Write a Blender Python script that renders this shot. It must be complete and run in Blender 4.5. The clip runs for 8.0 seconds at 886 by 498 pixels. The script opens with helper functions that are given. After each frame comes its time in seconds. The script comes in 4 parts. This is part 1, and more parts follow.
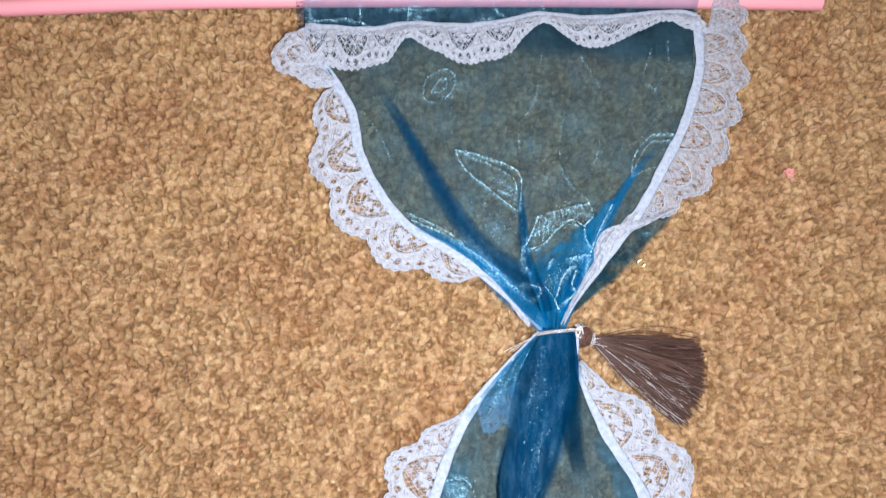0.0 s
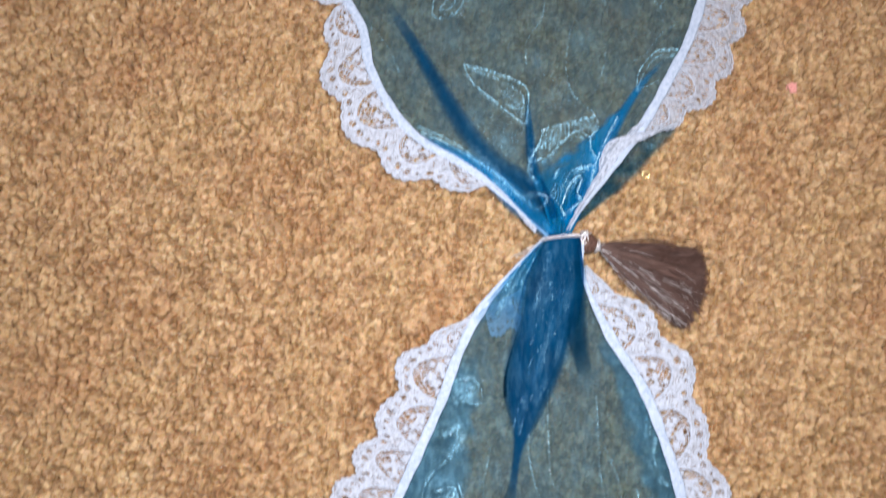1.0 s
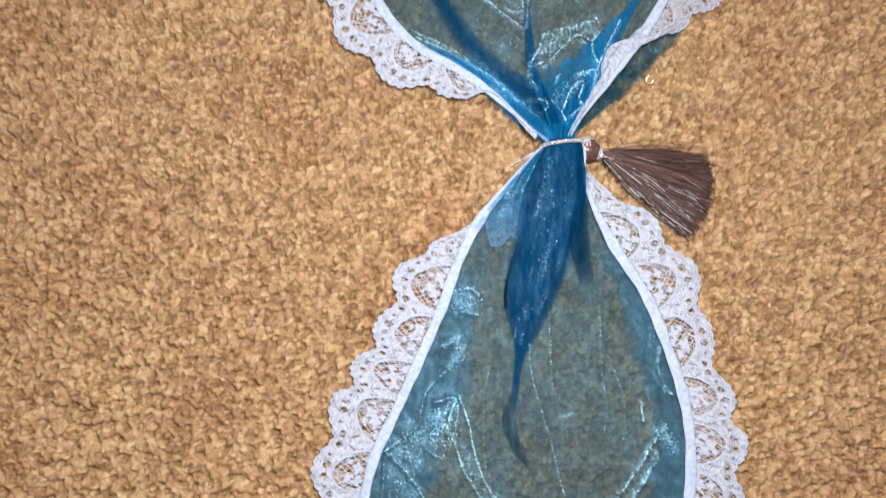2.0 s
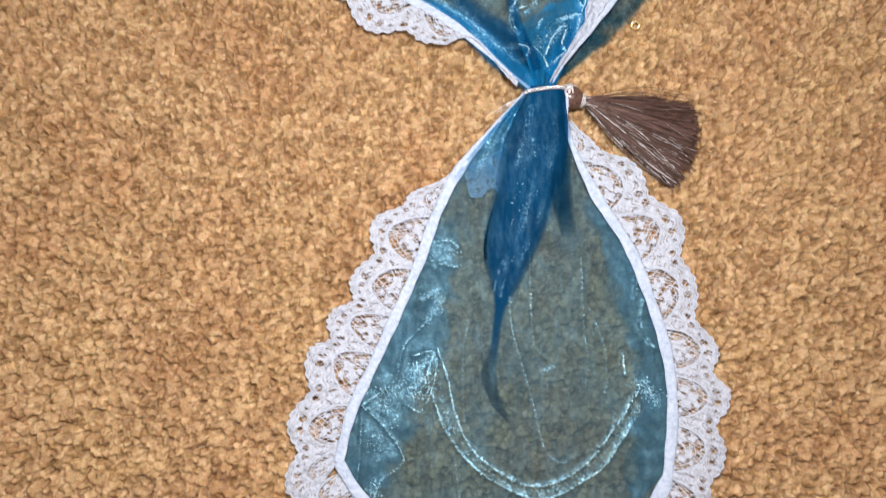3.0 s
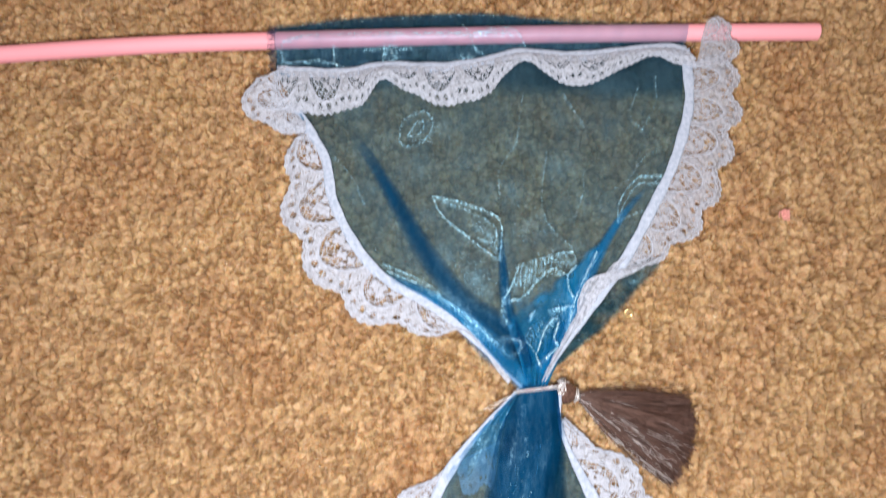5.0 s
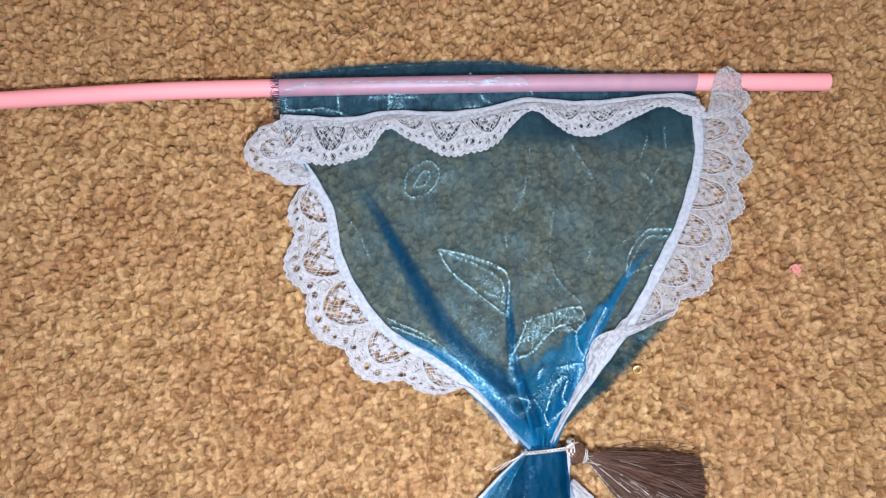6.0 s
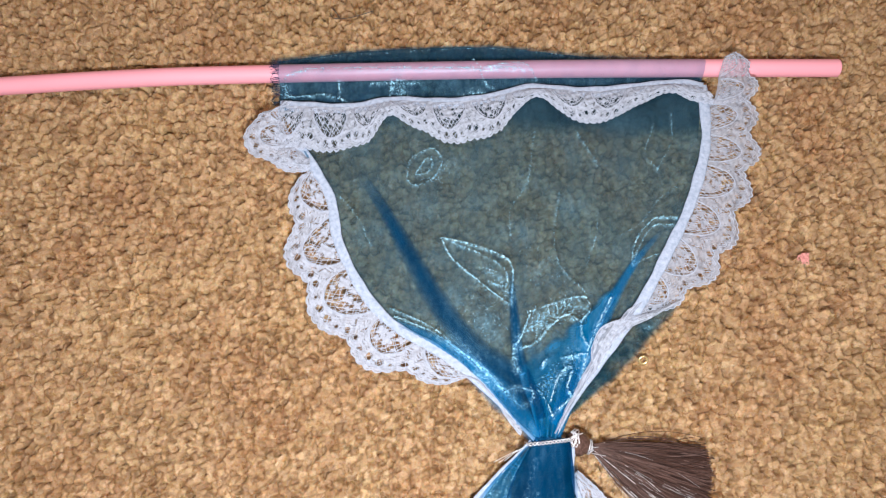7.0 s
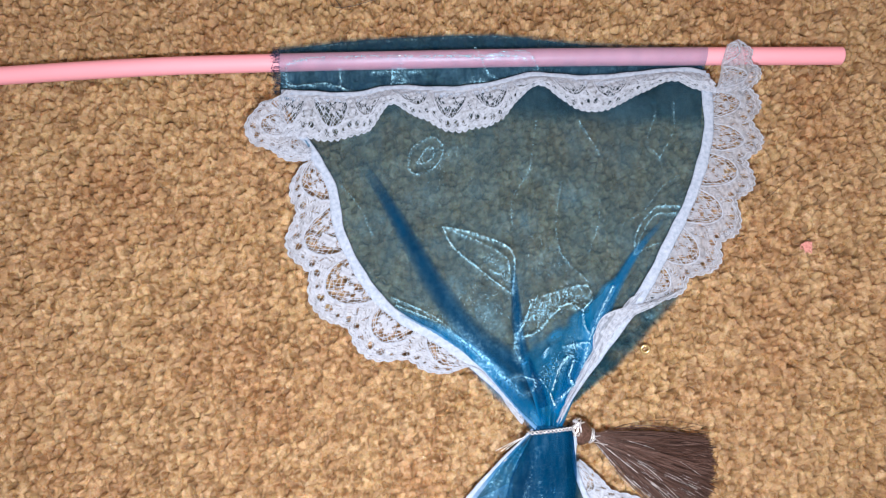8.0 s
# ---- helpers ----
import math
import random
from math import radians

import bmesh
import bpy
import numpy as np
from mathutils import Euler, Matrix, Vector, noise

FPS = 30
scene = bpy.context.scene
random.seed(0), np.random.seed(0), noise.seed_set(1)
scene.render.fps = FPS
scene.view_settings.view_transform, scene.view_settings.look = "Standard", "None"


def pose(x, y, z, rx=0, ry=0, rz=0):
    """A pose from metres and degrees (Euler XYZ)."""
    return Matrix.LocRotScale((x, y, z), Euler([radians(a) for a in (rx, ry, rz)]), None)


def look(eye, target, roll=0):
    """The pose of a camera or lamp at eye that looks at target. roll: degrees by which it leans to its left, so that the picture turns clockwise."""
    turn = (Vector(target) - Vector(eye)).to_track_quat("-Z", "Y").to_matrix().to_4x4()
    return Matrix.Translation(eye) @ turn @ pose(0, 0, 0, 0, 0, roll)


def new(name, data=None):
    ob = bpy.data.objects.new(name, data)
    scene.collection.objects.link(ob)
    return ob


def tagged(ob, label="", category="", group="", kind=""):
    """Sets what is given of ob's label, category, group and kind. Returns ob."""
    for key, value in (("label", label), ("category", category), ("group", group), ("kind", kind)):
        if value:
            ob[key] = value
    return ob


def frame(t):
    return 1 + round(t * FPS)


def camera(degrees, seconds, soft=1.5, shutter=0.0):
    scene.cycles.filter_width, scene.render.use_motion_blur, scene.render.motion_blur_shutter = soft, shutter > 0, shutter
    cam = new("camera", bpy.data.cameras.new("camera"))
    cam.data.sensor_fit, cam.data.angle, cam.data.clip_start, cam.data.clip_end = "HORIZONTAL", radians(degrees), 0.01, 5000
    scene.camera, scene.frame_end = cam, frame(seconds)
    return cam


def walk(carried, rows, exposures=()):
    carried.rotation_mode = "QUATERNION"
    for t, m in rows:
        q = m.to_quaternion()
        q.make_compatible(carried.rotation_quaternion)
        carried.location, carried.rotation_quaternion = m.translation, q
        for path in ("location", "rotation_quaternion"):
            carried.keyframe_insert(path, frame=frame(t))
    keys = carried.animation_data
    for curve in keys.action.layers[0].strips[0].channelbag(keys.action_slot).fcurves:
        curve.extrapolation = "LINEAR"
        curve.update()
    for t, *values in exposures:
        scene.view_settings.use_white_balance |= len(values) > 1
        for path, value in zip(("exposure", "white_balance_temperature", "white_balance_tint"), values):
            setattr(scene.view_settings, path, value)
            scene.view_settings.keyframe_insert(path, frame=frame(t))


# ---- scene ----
cam = camera(60.0, 8.0, soft=1.12, shutter=0.8)
ROWS = [
    (0, -0.01521, -0.05745, 0.26345, 11.804, -1.588, -0.239),
    (0.5, -0.01451, -0.06523, 0.26193, 11.120, -1.458, -0.167),
    (1, -0.01601, -0.08370, 0.26527, 10.499, -1.084, -0.162),
    (1.5, -0.01643, -0.09489, 0.26083, 9.030, -0.875, -0.565),
    (3, -0.00936, -0.10540, 0.24864, 5.421, -1.213, -0.892),
    (3.5, -0.00712, -0.10388, 0.24788, 3.930, -0.648, -1.061),
    (4, -0.00493, -0.07504, 0.24788, 6.271, 0.287, -0.976),
    (4.5, -0.00100, -0.05277, 0.25118, 9.360, -0.307, -0.797),
    (5, -0.00027, -0.03692, 0.25728, 11.442, 0.069, -0.677),
    (5.2, -0.00120, -0.03011, 0.25882, 11.411, -0.264, -0.457),
    (6.3, -0.00489, -0.01857, 0.25387, 11.625, -0.512, -0.589),
    (6.5, -0.00461, -0.01904, 0.25250, 11.352, -0.499, -0.496),
    (7, -0.00520, -0.01934, 0.25218, 11.020, -0.446, -0.526),
    (7.5, -0.00448, -0.02014, 0.25149, 10.947, -0.210, -0.526),
    (8, -0.00488, -0.02108, 0.25120, 10.634, -0.248, -0.566),
]
BALANCE = [(0, 0.0, 6280, 10), (1.5, 0.0, 6300, 10), (3, 0.0, 6750, 10), (5, 0.0, 6700, 10), (6.3, 0.0, 6400, 10), (8, 0.0, 6350, 10)]
walk(cam, [(t, pose(x, y, z, rx, ry, rz)) for t, x, y, z, rx, ry, rz in ROWS], BALANCE)

# ---- light: the torch beside the lens, and an added dim fill for the room ----
world = bpy.data.worlds.new("room_air")
scene.world = world
world.use_nodes = True
world.node_tree.nodes["Background"].inputs[0].default_value = (1.0, 0.80, 0.66, 1)
world.node_tree.nodes["Background"].inputs[1].default_value = 0.05


def lamp(name, kind, place, watts, colour, size, aim=None):
    data = bpy.data.lights.new(name, kind)
    data.energy, data.color = watts, colour
    if kind == "AREA":
        data.shape, data.size = "DISK", size
    else:
        data.shadow_soft_size = size
    ob = new(name, data)
    ob.matrix_world = look(place, aim) if aim else Matrix.Translation(place)
    return ob


lamp("torch", "POINT", (-0.003, -0.064, 0.244), 4.92, (0.965, 0.99, 1.035), 0.014)
# unseen overhead fill, added for weak warm ambience
lamp("room_fill", "AREA", (0.1, 0.5, 2.3), 14.5, (1.0, 0.80, 0.74), 0.35, aim=(0.0, 0.1, 0))


# ---- materials ----
def material(name):
    m = bpy.data.materials.new(name)
    m.use_nodes = True
    nt = m.node_tree
    nt.nodes.clear()
    out = nt.nodes.new("ShaderNodeOutputMaterial")
    return m, nt, out


def node(nt, kind, **values):
    n = nt.nodes.new("ShaderNode" + kind)
    for key, value in values.items():
        n.inputs[key.replace("_", " ")].default_value = value
    return n


def wire(nt, a, b, x, y):
    nt.links.new(a.outputs[b], x.inputs[y])


def noise_of(nt, scale, detail=2.0, rough=0.6, stretch=None):
    pos = nt.nodes.new("ShaderNodeNewGeometry")
    tex = node(nt, "TexNoise", Scale=scale, Detail=detail, Roughness=rough)
    if stretch:
        mp = nt.nodes.new("ShaderNodeMapping")
        mp.inputs["Scale"].default_value = stretch
        wire(nt, pos, "Position", mp, "Vector")
        wire(nt, mp, "Vector", tex, "Vector")
    else:
        wire(nt, pos, "Position", tex, "Vector")
    return tex


def ramp(nt, source, output, stops):
    r = nt.nodes.new("ShaderNodeValToRGB")
    while len(r.color_ramp.elements) < len(stops):
        r.color_ramp.elements.new(0.5)
    for e, (at, colour) in zip(r.color_ramp.elements, stops):
        e.position, e.color = at, (*colour, 1)
    wire(nt, source, output, r, "Fac")
    return r


def bumped(nt, source, output, shader, strength, depth):
    b = node(nt, "Bump", Strength=strength, Distance=depth)
    wire(nt, source, output, b, "Height")
    wire(nt, b, "Normal", shader, "Normal")
    return b


def yarn_material():
    m, nt, out = material("carpet_yarn")
    own = nt.nodes.new("ShaderNodeAttribute")
    own.attribute_name = "yarn_tone"
    one = ramp(nt, own, "Fac", [(0.05, (0.262, 0.148, 0.064)), (0.35, (0.342, 0.203, 0.092)), (0.65, (0.402, 0.252, 0.121)), (0.95, (0.490, 0.322, 0.169))])
    wide = noise_of(nt, 22, 3)
    tint = ramp(nt, wide, "Fac", [(0.3, (0.88, 0.755, 0.68)), (0.52, (1, 1, 1)), (0.75, (1.05, 1.06, 1.0))])
    mul = nt.nodes.new("ShaderNodeMix")
    mul.data_type, mul.blend_type = "RGBA", "MULTIPLY"
    mul.inputs[0].default_value = 1.0
    nt.links.new(one.outputs[0], mul.inputs[6])
    nt.links.new(tint.outputs[0], mul.inputs[7])
    clump = noise_of(nt, 120, 3, 0.6)
    clumps = ramp(nt, clump, "Fac", [(0.34, (0.88, 0.84, 0.80)), (0.52, (1, 1, 1)), (0.68, (1.07, 1.08, 1.09))])
    mid = nt.nodes.new("ShaderNodeMix")
    mid.data_type, mid.blend_type = "RGBA", "MULTIPLY"
    mid.inputs[0].default_value = 1.0
    nt.links.new(mul.outputs[2], mid.inputs[6])
    nt.links.new(clumps.outputs[0], mid.inputs[7])
    strand = noise_of(nt, 1500, 3, 0.8)
    shade = ramp(nt, strand, "Fac", [(0.32, (0.76, 0.70, 0.64)), (0.50, (1.0, 1.0, 1.0)), (0.66, (1.18, 1.19, 1.20))])
    fine = nt.nodes.new("ShaderNodeMix")
    fine.data_type, fine.blend_type = "RGBA", "MULTIPLY"
    fine.inputs[0].default_value = 1.0
    nt.links.new(mid.outputs[2], fine.inputs[6])
    nt.links.new(shade.outputs[0], fine.inputs[7])
    p = node(nt, "BsdfPrincipled", Roughness=0.40, Subsurface_Weight=0.35, Subsurface_Scale=0.0010)
    p.inputs["Subsurface Radius"].default_value = (1.0, 0.50, 0.22)
    p.inputs["Specular IOR Level"].default_value = 0.75
    nt.links.new(fine.outputs[2], p.inputs["Base Color"])
    sheen = noise_of(nt, 520, 2, 0.6)
    glint = ramp(nt, sheen, "Fac", [(0.46, (0.50,) * 3), (0.60, (0.24,) * 3)])
    nt.links.new(glint.outputs[0], p.inputs["Roughness"])
    fibre = noise_of(nt, 1300, 3, 0.7)
    bumped(nt, fibre, "Fac", p, 1.0, 0.0007)
    wire(nt, p, "BSDF", out, "Surface")
    return m


def organza_material(name, tint, body, cover, gloss):
    """Sheer crisp cloth: light goes through tinted, a part scatters in the threads, the threads glint, most where a
    mask lays highlights on.
    """
    m, nt, out = material(name)
    clear = node(nt, "BsdfTransparent", Color=(*tint, 1))
    dif = node(nt, "BsdfDiffuse", Color=(*body, 1))
    tra = node(nt, "BsdfTranslucent", Color=(*body, 1))
    both = node(nt, "MixShader", Fac=0.35)
    wire(nt, dif, "BSDF", both, 1)
    wire(nt, tra, "BSDF", both, 2)
    cloth = node(nt, "MixShader")
    drift = noise_of(nt, 150, 3, 0.6, (1.0, 0.35, 1.0))
    layers = ramp(nt, drift, "Fac", [(0.30, (cover * 0.62,) * 3), (0.50, (cover,) * 3), (0.70, (min(cover * 1.45, 0.9),) * 3)])
    wire(nt, layers, "Color", cloth, "Fac")
    wire(nt, clear, "BSDF", cloth, 1)
    wire(nt, both, "Shader", cloth, 2)
    grain = noise_of(nt, 1700, 2, 0.6)
    spark = noise_of(nt, 1300, 3, 0.75)
    streak = noise_of(nt, 420, 3, 0.7, (1.0, 0.25, 1.0))
    painted_sheen = nt.nodes.new("ShaderNodeAttribute")
    painted_sheen.attribute_name = "painted_sheen"
    bright = ramp(nt, spark, "Fac", [(0.44, (0.02,) * 3), (0.54, (0.26,) * 3), (0.64, (1.0,) * 3)])
    lines = ramp(nt, streak, "Fac", [(0.42, (gloss * 0.2,) * 3), (0.70, (gloss * 2,) * 3)])
    much = nt.nodes.new("ShaderNodeMath")
    much.operation = "MULTIPLY"
    nt.links.new(bright.outputs[0], much.inputs[0])
    nt.links.new(painted_sheen.outputs["Fac"], much.inputs[1])
    total = nt.nodes.new("ShaderNodeMath")
    total.operation, total.use_clamp = "ADD", True
    nt.links.new(much.outputs[0], total.inputs[0])
    nt.links.new(lines.outputs[0], total.inputs[1])
    satin = node(nt, "BsdfGlossy", Color=(0.42, 0.80, 1.0, 1), Roughness=0.46)
    bumped(nt, grain, "Fac", satin, 0.5, 0.0004)
    worn = node(nt, "MixShader")
    wire(nt, total, "Value", worn, "Fac")
    wire(nt, cloth, "Shader", worn, 1)
    wire(nt, satin, "BSDF", worn, 2)
    thin = nt.nodes.new("ShaderNodeAttribute")
    thin.attribute_name = "thinned"
    gap = node(nt, "BsdfTransparent")
    last = node(nt, "MixShader")
    wire(nt, thin, "Fac", last, "Fac")
    wire(nt, worn, "Shader", last, 1)
    wire(nt, gap, "BSDF", last, 2)
    wire(nt, last, "Shader", out, "Surface")
    return m


def lace_material():
    m, nt, out = material("white_lace")
    att = nt.nodes.new("ShaderNodeAttribute")
    att.attribute_name = "thread_cover"
    weave = noise_of(nt, 2800, 2, 0.7)
    col = ramp(nt, weave, "Fac", [(0.3, (0.45, 0.485, 0.565)), (0.7, (0.575, 0.61, 0.70))])
    dif = node(nt, "BsdfDiffuse")
    tra = node(nt, "BsdfTranslucent")
    wire(nt, col, "Color", dif, "Color")
    wire(nt, col, "Color", tra, "Color")
    bumped(nt, weave, "Fac", dif, 0.6, 0.0004)
    both = node(nt, "MixShader", Fac=0.25)
    wire(nt, dif, "BSDF", both, 1)
    wire(nt, tra, "BSDF", both, 2)
    clear = node(nt, "BsdfTransparent")
    mix = node(nt, "MixShader")
    wire(nt, att, "Fac", mix, "Fac")
    wire(nt, clear, "BSDF", mix, 1)
    wire(nt, both, "Shader", mix, 2)
    wire(nt, mix, "Shader", out, "Surface")
    return m


def plain_material(name, dark, light, rough, scale, bump=0.3, depth=0.0003, metal=0.0, spec=0.5, stretch=None):
    m, nt, out = material(name)
    tex = noise_of(nt, scale, 4, 0.65, stretch)
    col = ramp(nt, tex, "Fac", [(0.32, dark), (0.68, light)])
    p = node(nt, "BsdfPrincipled", Roughness=rough, Metallic=metal)
    p.inputs["Specular IOR Level"].default_value = spec
    wire(nt, col, "Color", p, "Base Color")
    bumped(nt, tex, "Fac", p, bump, depth)
    wire(nt, p, "BSDF", out, "Surface")
    return m


def floss_material():
    """Silky threads, each of its own brown."""
    m, nt, out = material("brown_floss_threads")
    geo = nt.nodes.new("ShaderNodeNewGeometry")
    col = ramp(nt, geo, "Random Per Island", [(0.0, (0.026, 0.012, 0.009)), (0.45, (0.070, 0.035, 0.026)), (0.85, (0.110, 0.060, 0.048)), (1.0, (0.170, 0.108, 0.092))])
    p = node(nt, "BsdfPrincipled", Roughness=0.42, Specular_IOR_Level=0.35)
    wire(nt, col, "Color", p, "Base Color")
    fine = noise_of(nt, 1600, 3, 0.7)
    bumped(nt, fine, "Fac", p, 0.6, 0.0004)
    wire(nt, p, "BSDF", out, "Surface")
    return m


YARN = yarn_material()
FLOSS = floss_material()
CARPET_FAR = plain_material("carpet_far", (0.25, 0.150, 0.070), (0.46, 0.290, 0.140), 0.9, 380, 1.0, 0.004)
ORGANZA = organza_material("blue_organza", (0.78, 0.88, 0.95), (0.080, 0.19, 0.33), 0.13, 0.014)
# whiter body colour puts the milky sheen of the inner layers into the cloth
ORGANZA_SHEEN = organza_material("blue_organza_sheen", (0.66, 0.81, 0.90), (0.085, 0.235, 0.370), 0.19, 0.020)
ORGANZA_TWO = organza_material("blue_organza_doubled", (0.540, 0.712, 0.830), (0.076, 0.158, 0.208), 0.30, 0.010)
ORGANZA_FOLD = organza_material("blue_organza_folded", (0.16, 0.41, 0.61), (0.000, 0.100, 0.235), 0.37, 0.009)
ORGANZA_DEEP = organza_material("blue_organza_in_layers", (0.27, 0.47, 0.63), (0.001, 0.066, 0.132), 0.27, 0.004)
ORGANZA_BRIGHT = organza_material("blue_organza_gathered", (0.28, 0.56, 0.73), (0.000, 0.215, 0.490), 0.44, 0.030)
# pale cyan for the dashes that draw highlights on the organza
GLINT = plain_material("painted_glint", (0.26, 0.52, 0.64), (0.42, 0.70, 0.80), 0.30, 900, 0.2, 0.0001, spec=0.9)
LACE = lace_material()
RIBBON = plain_material("pale_blue_ribbon", (0.27, 0.32, 0.41), (0.42, 0.47, 0.57), 0.85, 700, 0.8, 0.0005, spec=0.15)
PINK = plain_material("pink_paint", (0.80, 0.32, 0.375), (0.85, 0.37, 0.43), 0.42, 60, 0.06, 0.0002, stretch=(0.2, 1, 1))
TASSEL = plain_material("brown_floss", (0.048, 0.025, 0.019), (0.115, 0.063, 0.049), 0.27, 1400, 0.2, 0.0002, spec=0.5)
SILVER = plain_material("silver_thread", (0.62, 0.61, 0.63), (0.90, 0.89, 0.91), 0.28, 2400, 0.8, 0.0004, metal=0.55, spec=0.9)
GOLD = plain_material("gold_sequin", (0.75, 0.55, 0.25), (0.95, 0.78, 0.42), 0.25, 2000, 0.2, 0.0001, metal=0.8)
FLUFF = plain_material("pink_fluff", (0.58, 0.24, 0.21), (0.70, 0.33, 0.29), 0.9, 1800, 0.5)
DARK = plain_material("dark_fibre", (0.02, 0.014, 0.012), (0.05, 0.03, 0.025), 0.5, 900)
WALL = plain_material("wall_paint", (0.66, 0.60, 0.50), (0.72, 0.66, 0.56), 0.85, 40, 0.1, 0.001)


# ---- mesh helpers ----
def mesh_of(name, verts, faces, mat, smooth=True):
    """verts n x 3, faces m x 3 or m x 4 (arrays)."""
    verts, faces = np.asarray(verts, np.float32), np.asarray(faces, np.int32)
    me = bpy.data.meshes.new(name)
    k = faces.shape[1]
    me.vertices.add(len(verts))
    me.vertices.foreach_set("co", verts.ravel())
    me.loops.add(faces.size)
    me.loops.foreach_set("vertex_index", faces.ravel())
    me.polygons.add(len(faces))
    me.polygons.foreach_set("loop_start", np.arange(0, faces.size, k, dtype=np.int32))
    me.polygons.foreach_set("use_smooth", np.full(len(faces), smooth))
    me.update(calc_edges=True)
    me.validate()
    me.materials.append(mat)
    return me


def part(name, mesh, parent=None, label=""):
    """Links a mesh whose points are in world metres as one object, under its thing or under a part of it."""
    ob = new(name, mesh)
    if parent:
        ob.parent = parent
        mesh.transform(Matrix.Translation(-(parent.parent or parent).location))
    return tagged(ob, label)


def thing(name, place, label, category, group=""):
    ob = new(name)
    ob.location = place
    ob.empty_display_size = 0.01
    return tagged(ob, label, category, group)


def spline(points, n):
    """A smooth curve through the points, n places evenly along it."""
    p = np.array(points, float)
    p = np.vstack([2 * p[0] - p[1], p, 2 * p[-1] - p[-2]])
    out = []
    for a, b, c, d in zip(p[:-3], p[1:-2], p[2:-1], p[3:]):
        u = np.linspace(0, 1, 40, endpoint=False)[:, None]
        out.append(0.5 * (2 * b + (c - a) * u + (2 * a - 5 * b + 4 * c - d) * u**2 + (3 * b - a - 3 * c + d) * u**3))
    q = np.vstack([*out, p[-2:-1]])
    s = np.r_[0, np.cumsum(np.linalg.norm(np.diff(q, axis=0), axis=1))]
    t = np.linspace(0, s[-1], n)
    return np.stack([np.interp(t, s, q[:, k]) for k in range(q.shape[1])], 1)


def length(curve):
    return float(np.linalg.norm(np.diff(curve, axis=0), axis=1).sum())


def sheet_faces(m, n, wrap=False):
    idx = np.arange(m * n).reshape(m, n)
    if wrap:
        idx = np.hstack([idx, idx[:, :1]])
    return np.stack([idx[:-1, :-1], idx[:-1, 1:], idx[1:, 1:], idx[1:, :-1]], -1).reshape(-1, 4)


def waves(x, y, scale, seed):
    """A smooth wavy field of about unit size, from a few crossing waves."""
    r = np.random.default_rng(seed)
    out = np.zeros_like(x)
    for k in range(9):
        a, f, ph = r.uniform(0, 2 * np.pi), r.uniform(0.6, 1.8) / scale, r.uniform(0, 2 * np.pi)
        out += np.sin(2 * np.pi * f * (x * np.cos(a) + y * np.sin(a)) + ph)
    return out / 3.0


def away(x, y, curve):
    """The distance of places from a curve."""
    best = np.full(x.shape, 1e9)
    for (ax, ay), (bx, by) in zip(curve[:-1, :2], curve[1:, :2]):
        dx, dy = bx - ax, by - ay
        t = np.clip(((x - ax) * dx + (y - ay) * dy) / max(dx * dx + dy * dy, 1e-12), 0, 1)
        best = np.minimum(best, np.hypot(x - ax - t * dx, y - ay - t * dy))
    return best


def creases(x, y, lines):
    """Raised creases of the cloth: curve points, height, half width and shine of each."""
    z = np.zeros_like(x)
    for points, high, wide, _ in lines:
        if high:
            z += high * np.exp(-(away(x, y, spline(points, 40)) / wide) ** 2)
    return z


def carry(me, name, values):
    att = me.attributes.new(name, "FLOAT", "POINT")
    att.data.foreach_set("value", np.asarray(values, np.float32).ravel())
    return me


def creased(name, grid, mat, lines):
    """A sheet of cloth with a drawn mask of where highlights lie along its creases."""
    me = sheet(name, grid, mat)
    remember(grid)
    x, y = grid[..., 0], grid[..., 1]
    z = np.zeros(grid.shape[:2])
    broken = np.clip(0.62 + 0.38 * waves(x, y, 0.0045, 77), 0.25, 1)
    for points, high, wide, shine in lines:
        z = np.maximum(z, shine * np.exp(-((away(x, y, spline(points, 40)) / wide) ** 2)))
    return carry(me, "painted_sheen", 0.75 * z * broken)


def between(left, right, m, n, lift):
    """Cloth between two curves; lift(x, y, v, w) gives its height."""
    a, b = spline(left, m), spline(right, m)
    w = np.linspace(0, 1, n)[None, :, None]
    xy = a[:, None, :2] * (1 - w) + b[:, None, :2] * w
    v = np.linspace(0, 1, m)[:, None] + np.zeros((1, n))
    z = lift(xy[..., 0], xy[..., 1], v, w[..., 0] + np.zeros((m, 1)))
    return np.concatenate([xy, z[..., None]], -1)


ZMAP = {}


def remember(grid):
    """Keeps the highest cloth over each half millimetre."""
    for x, y, z in zip(*np.round(grid.reshape(-1, 3) * (2000, 2000, 1e6)).astype(int).T.tolist()):
        if z > ZMAP.get((x, y), -1):
            ZMAP[x, y] = z


def sheet(name, grid, mat):
    m, n, _ = grid.shape
    return mesh_of(name, grid.reshape(-1, 3), sheet_faces(m, n), mat)


def tube(curve, radius, sides=6, twist=0.0, flat=1.0):
    """Verts and faces of a round or flattened cord along a curve; radius one number or one for each place."""
    c = np.asarray(curve, float)
    n = len(c)
    t = np.gradient(c, axis=0)
    t /= np.linalg.norm(t, axis=1)[:, None] + 1e-12
    side = np.cross(t, (0, 0, 1.0))
    side /= np.linalg.norm(side, axis=1)[:, None] + 1e-9
    up = np.cross(side, t)
    r = np.broadcast_to(np.asarray(radius, float), (n,))
    a = np.linspace(0, 2 * np.pi, sides, endpoint=False)
    ring = np.cos(a)[None, :, None] * side[:, None] + flat * np.sin(a)[None, :, None] * up[:, None]
    v = c[:, None] + r[:, None, None] * ring
    faces = sheet_faces(n, sides, True)
    return v.reshape(-1, 3), faces


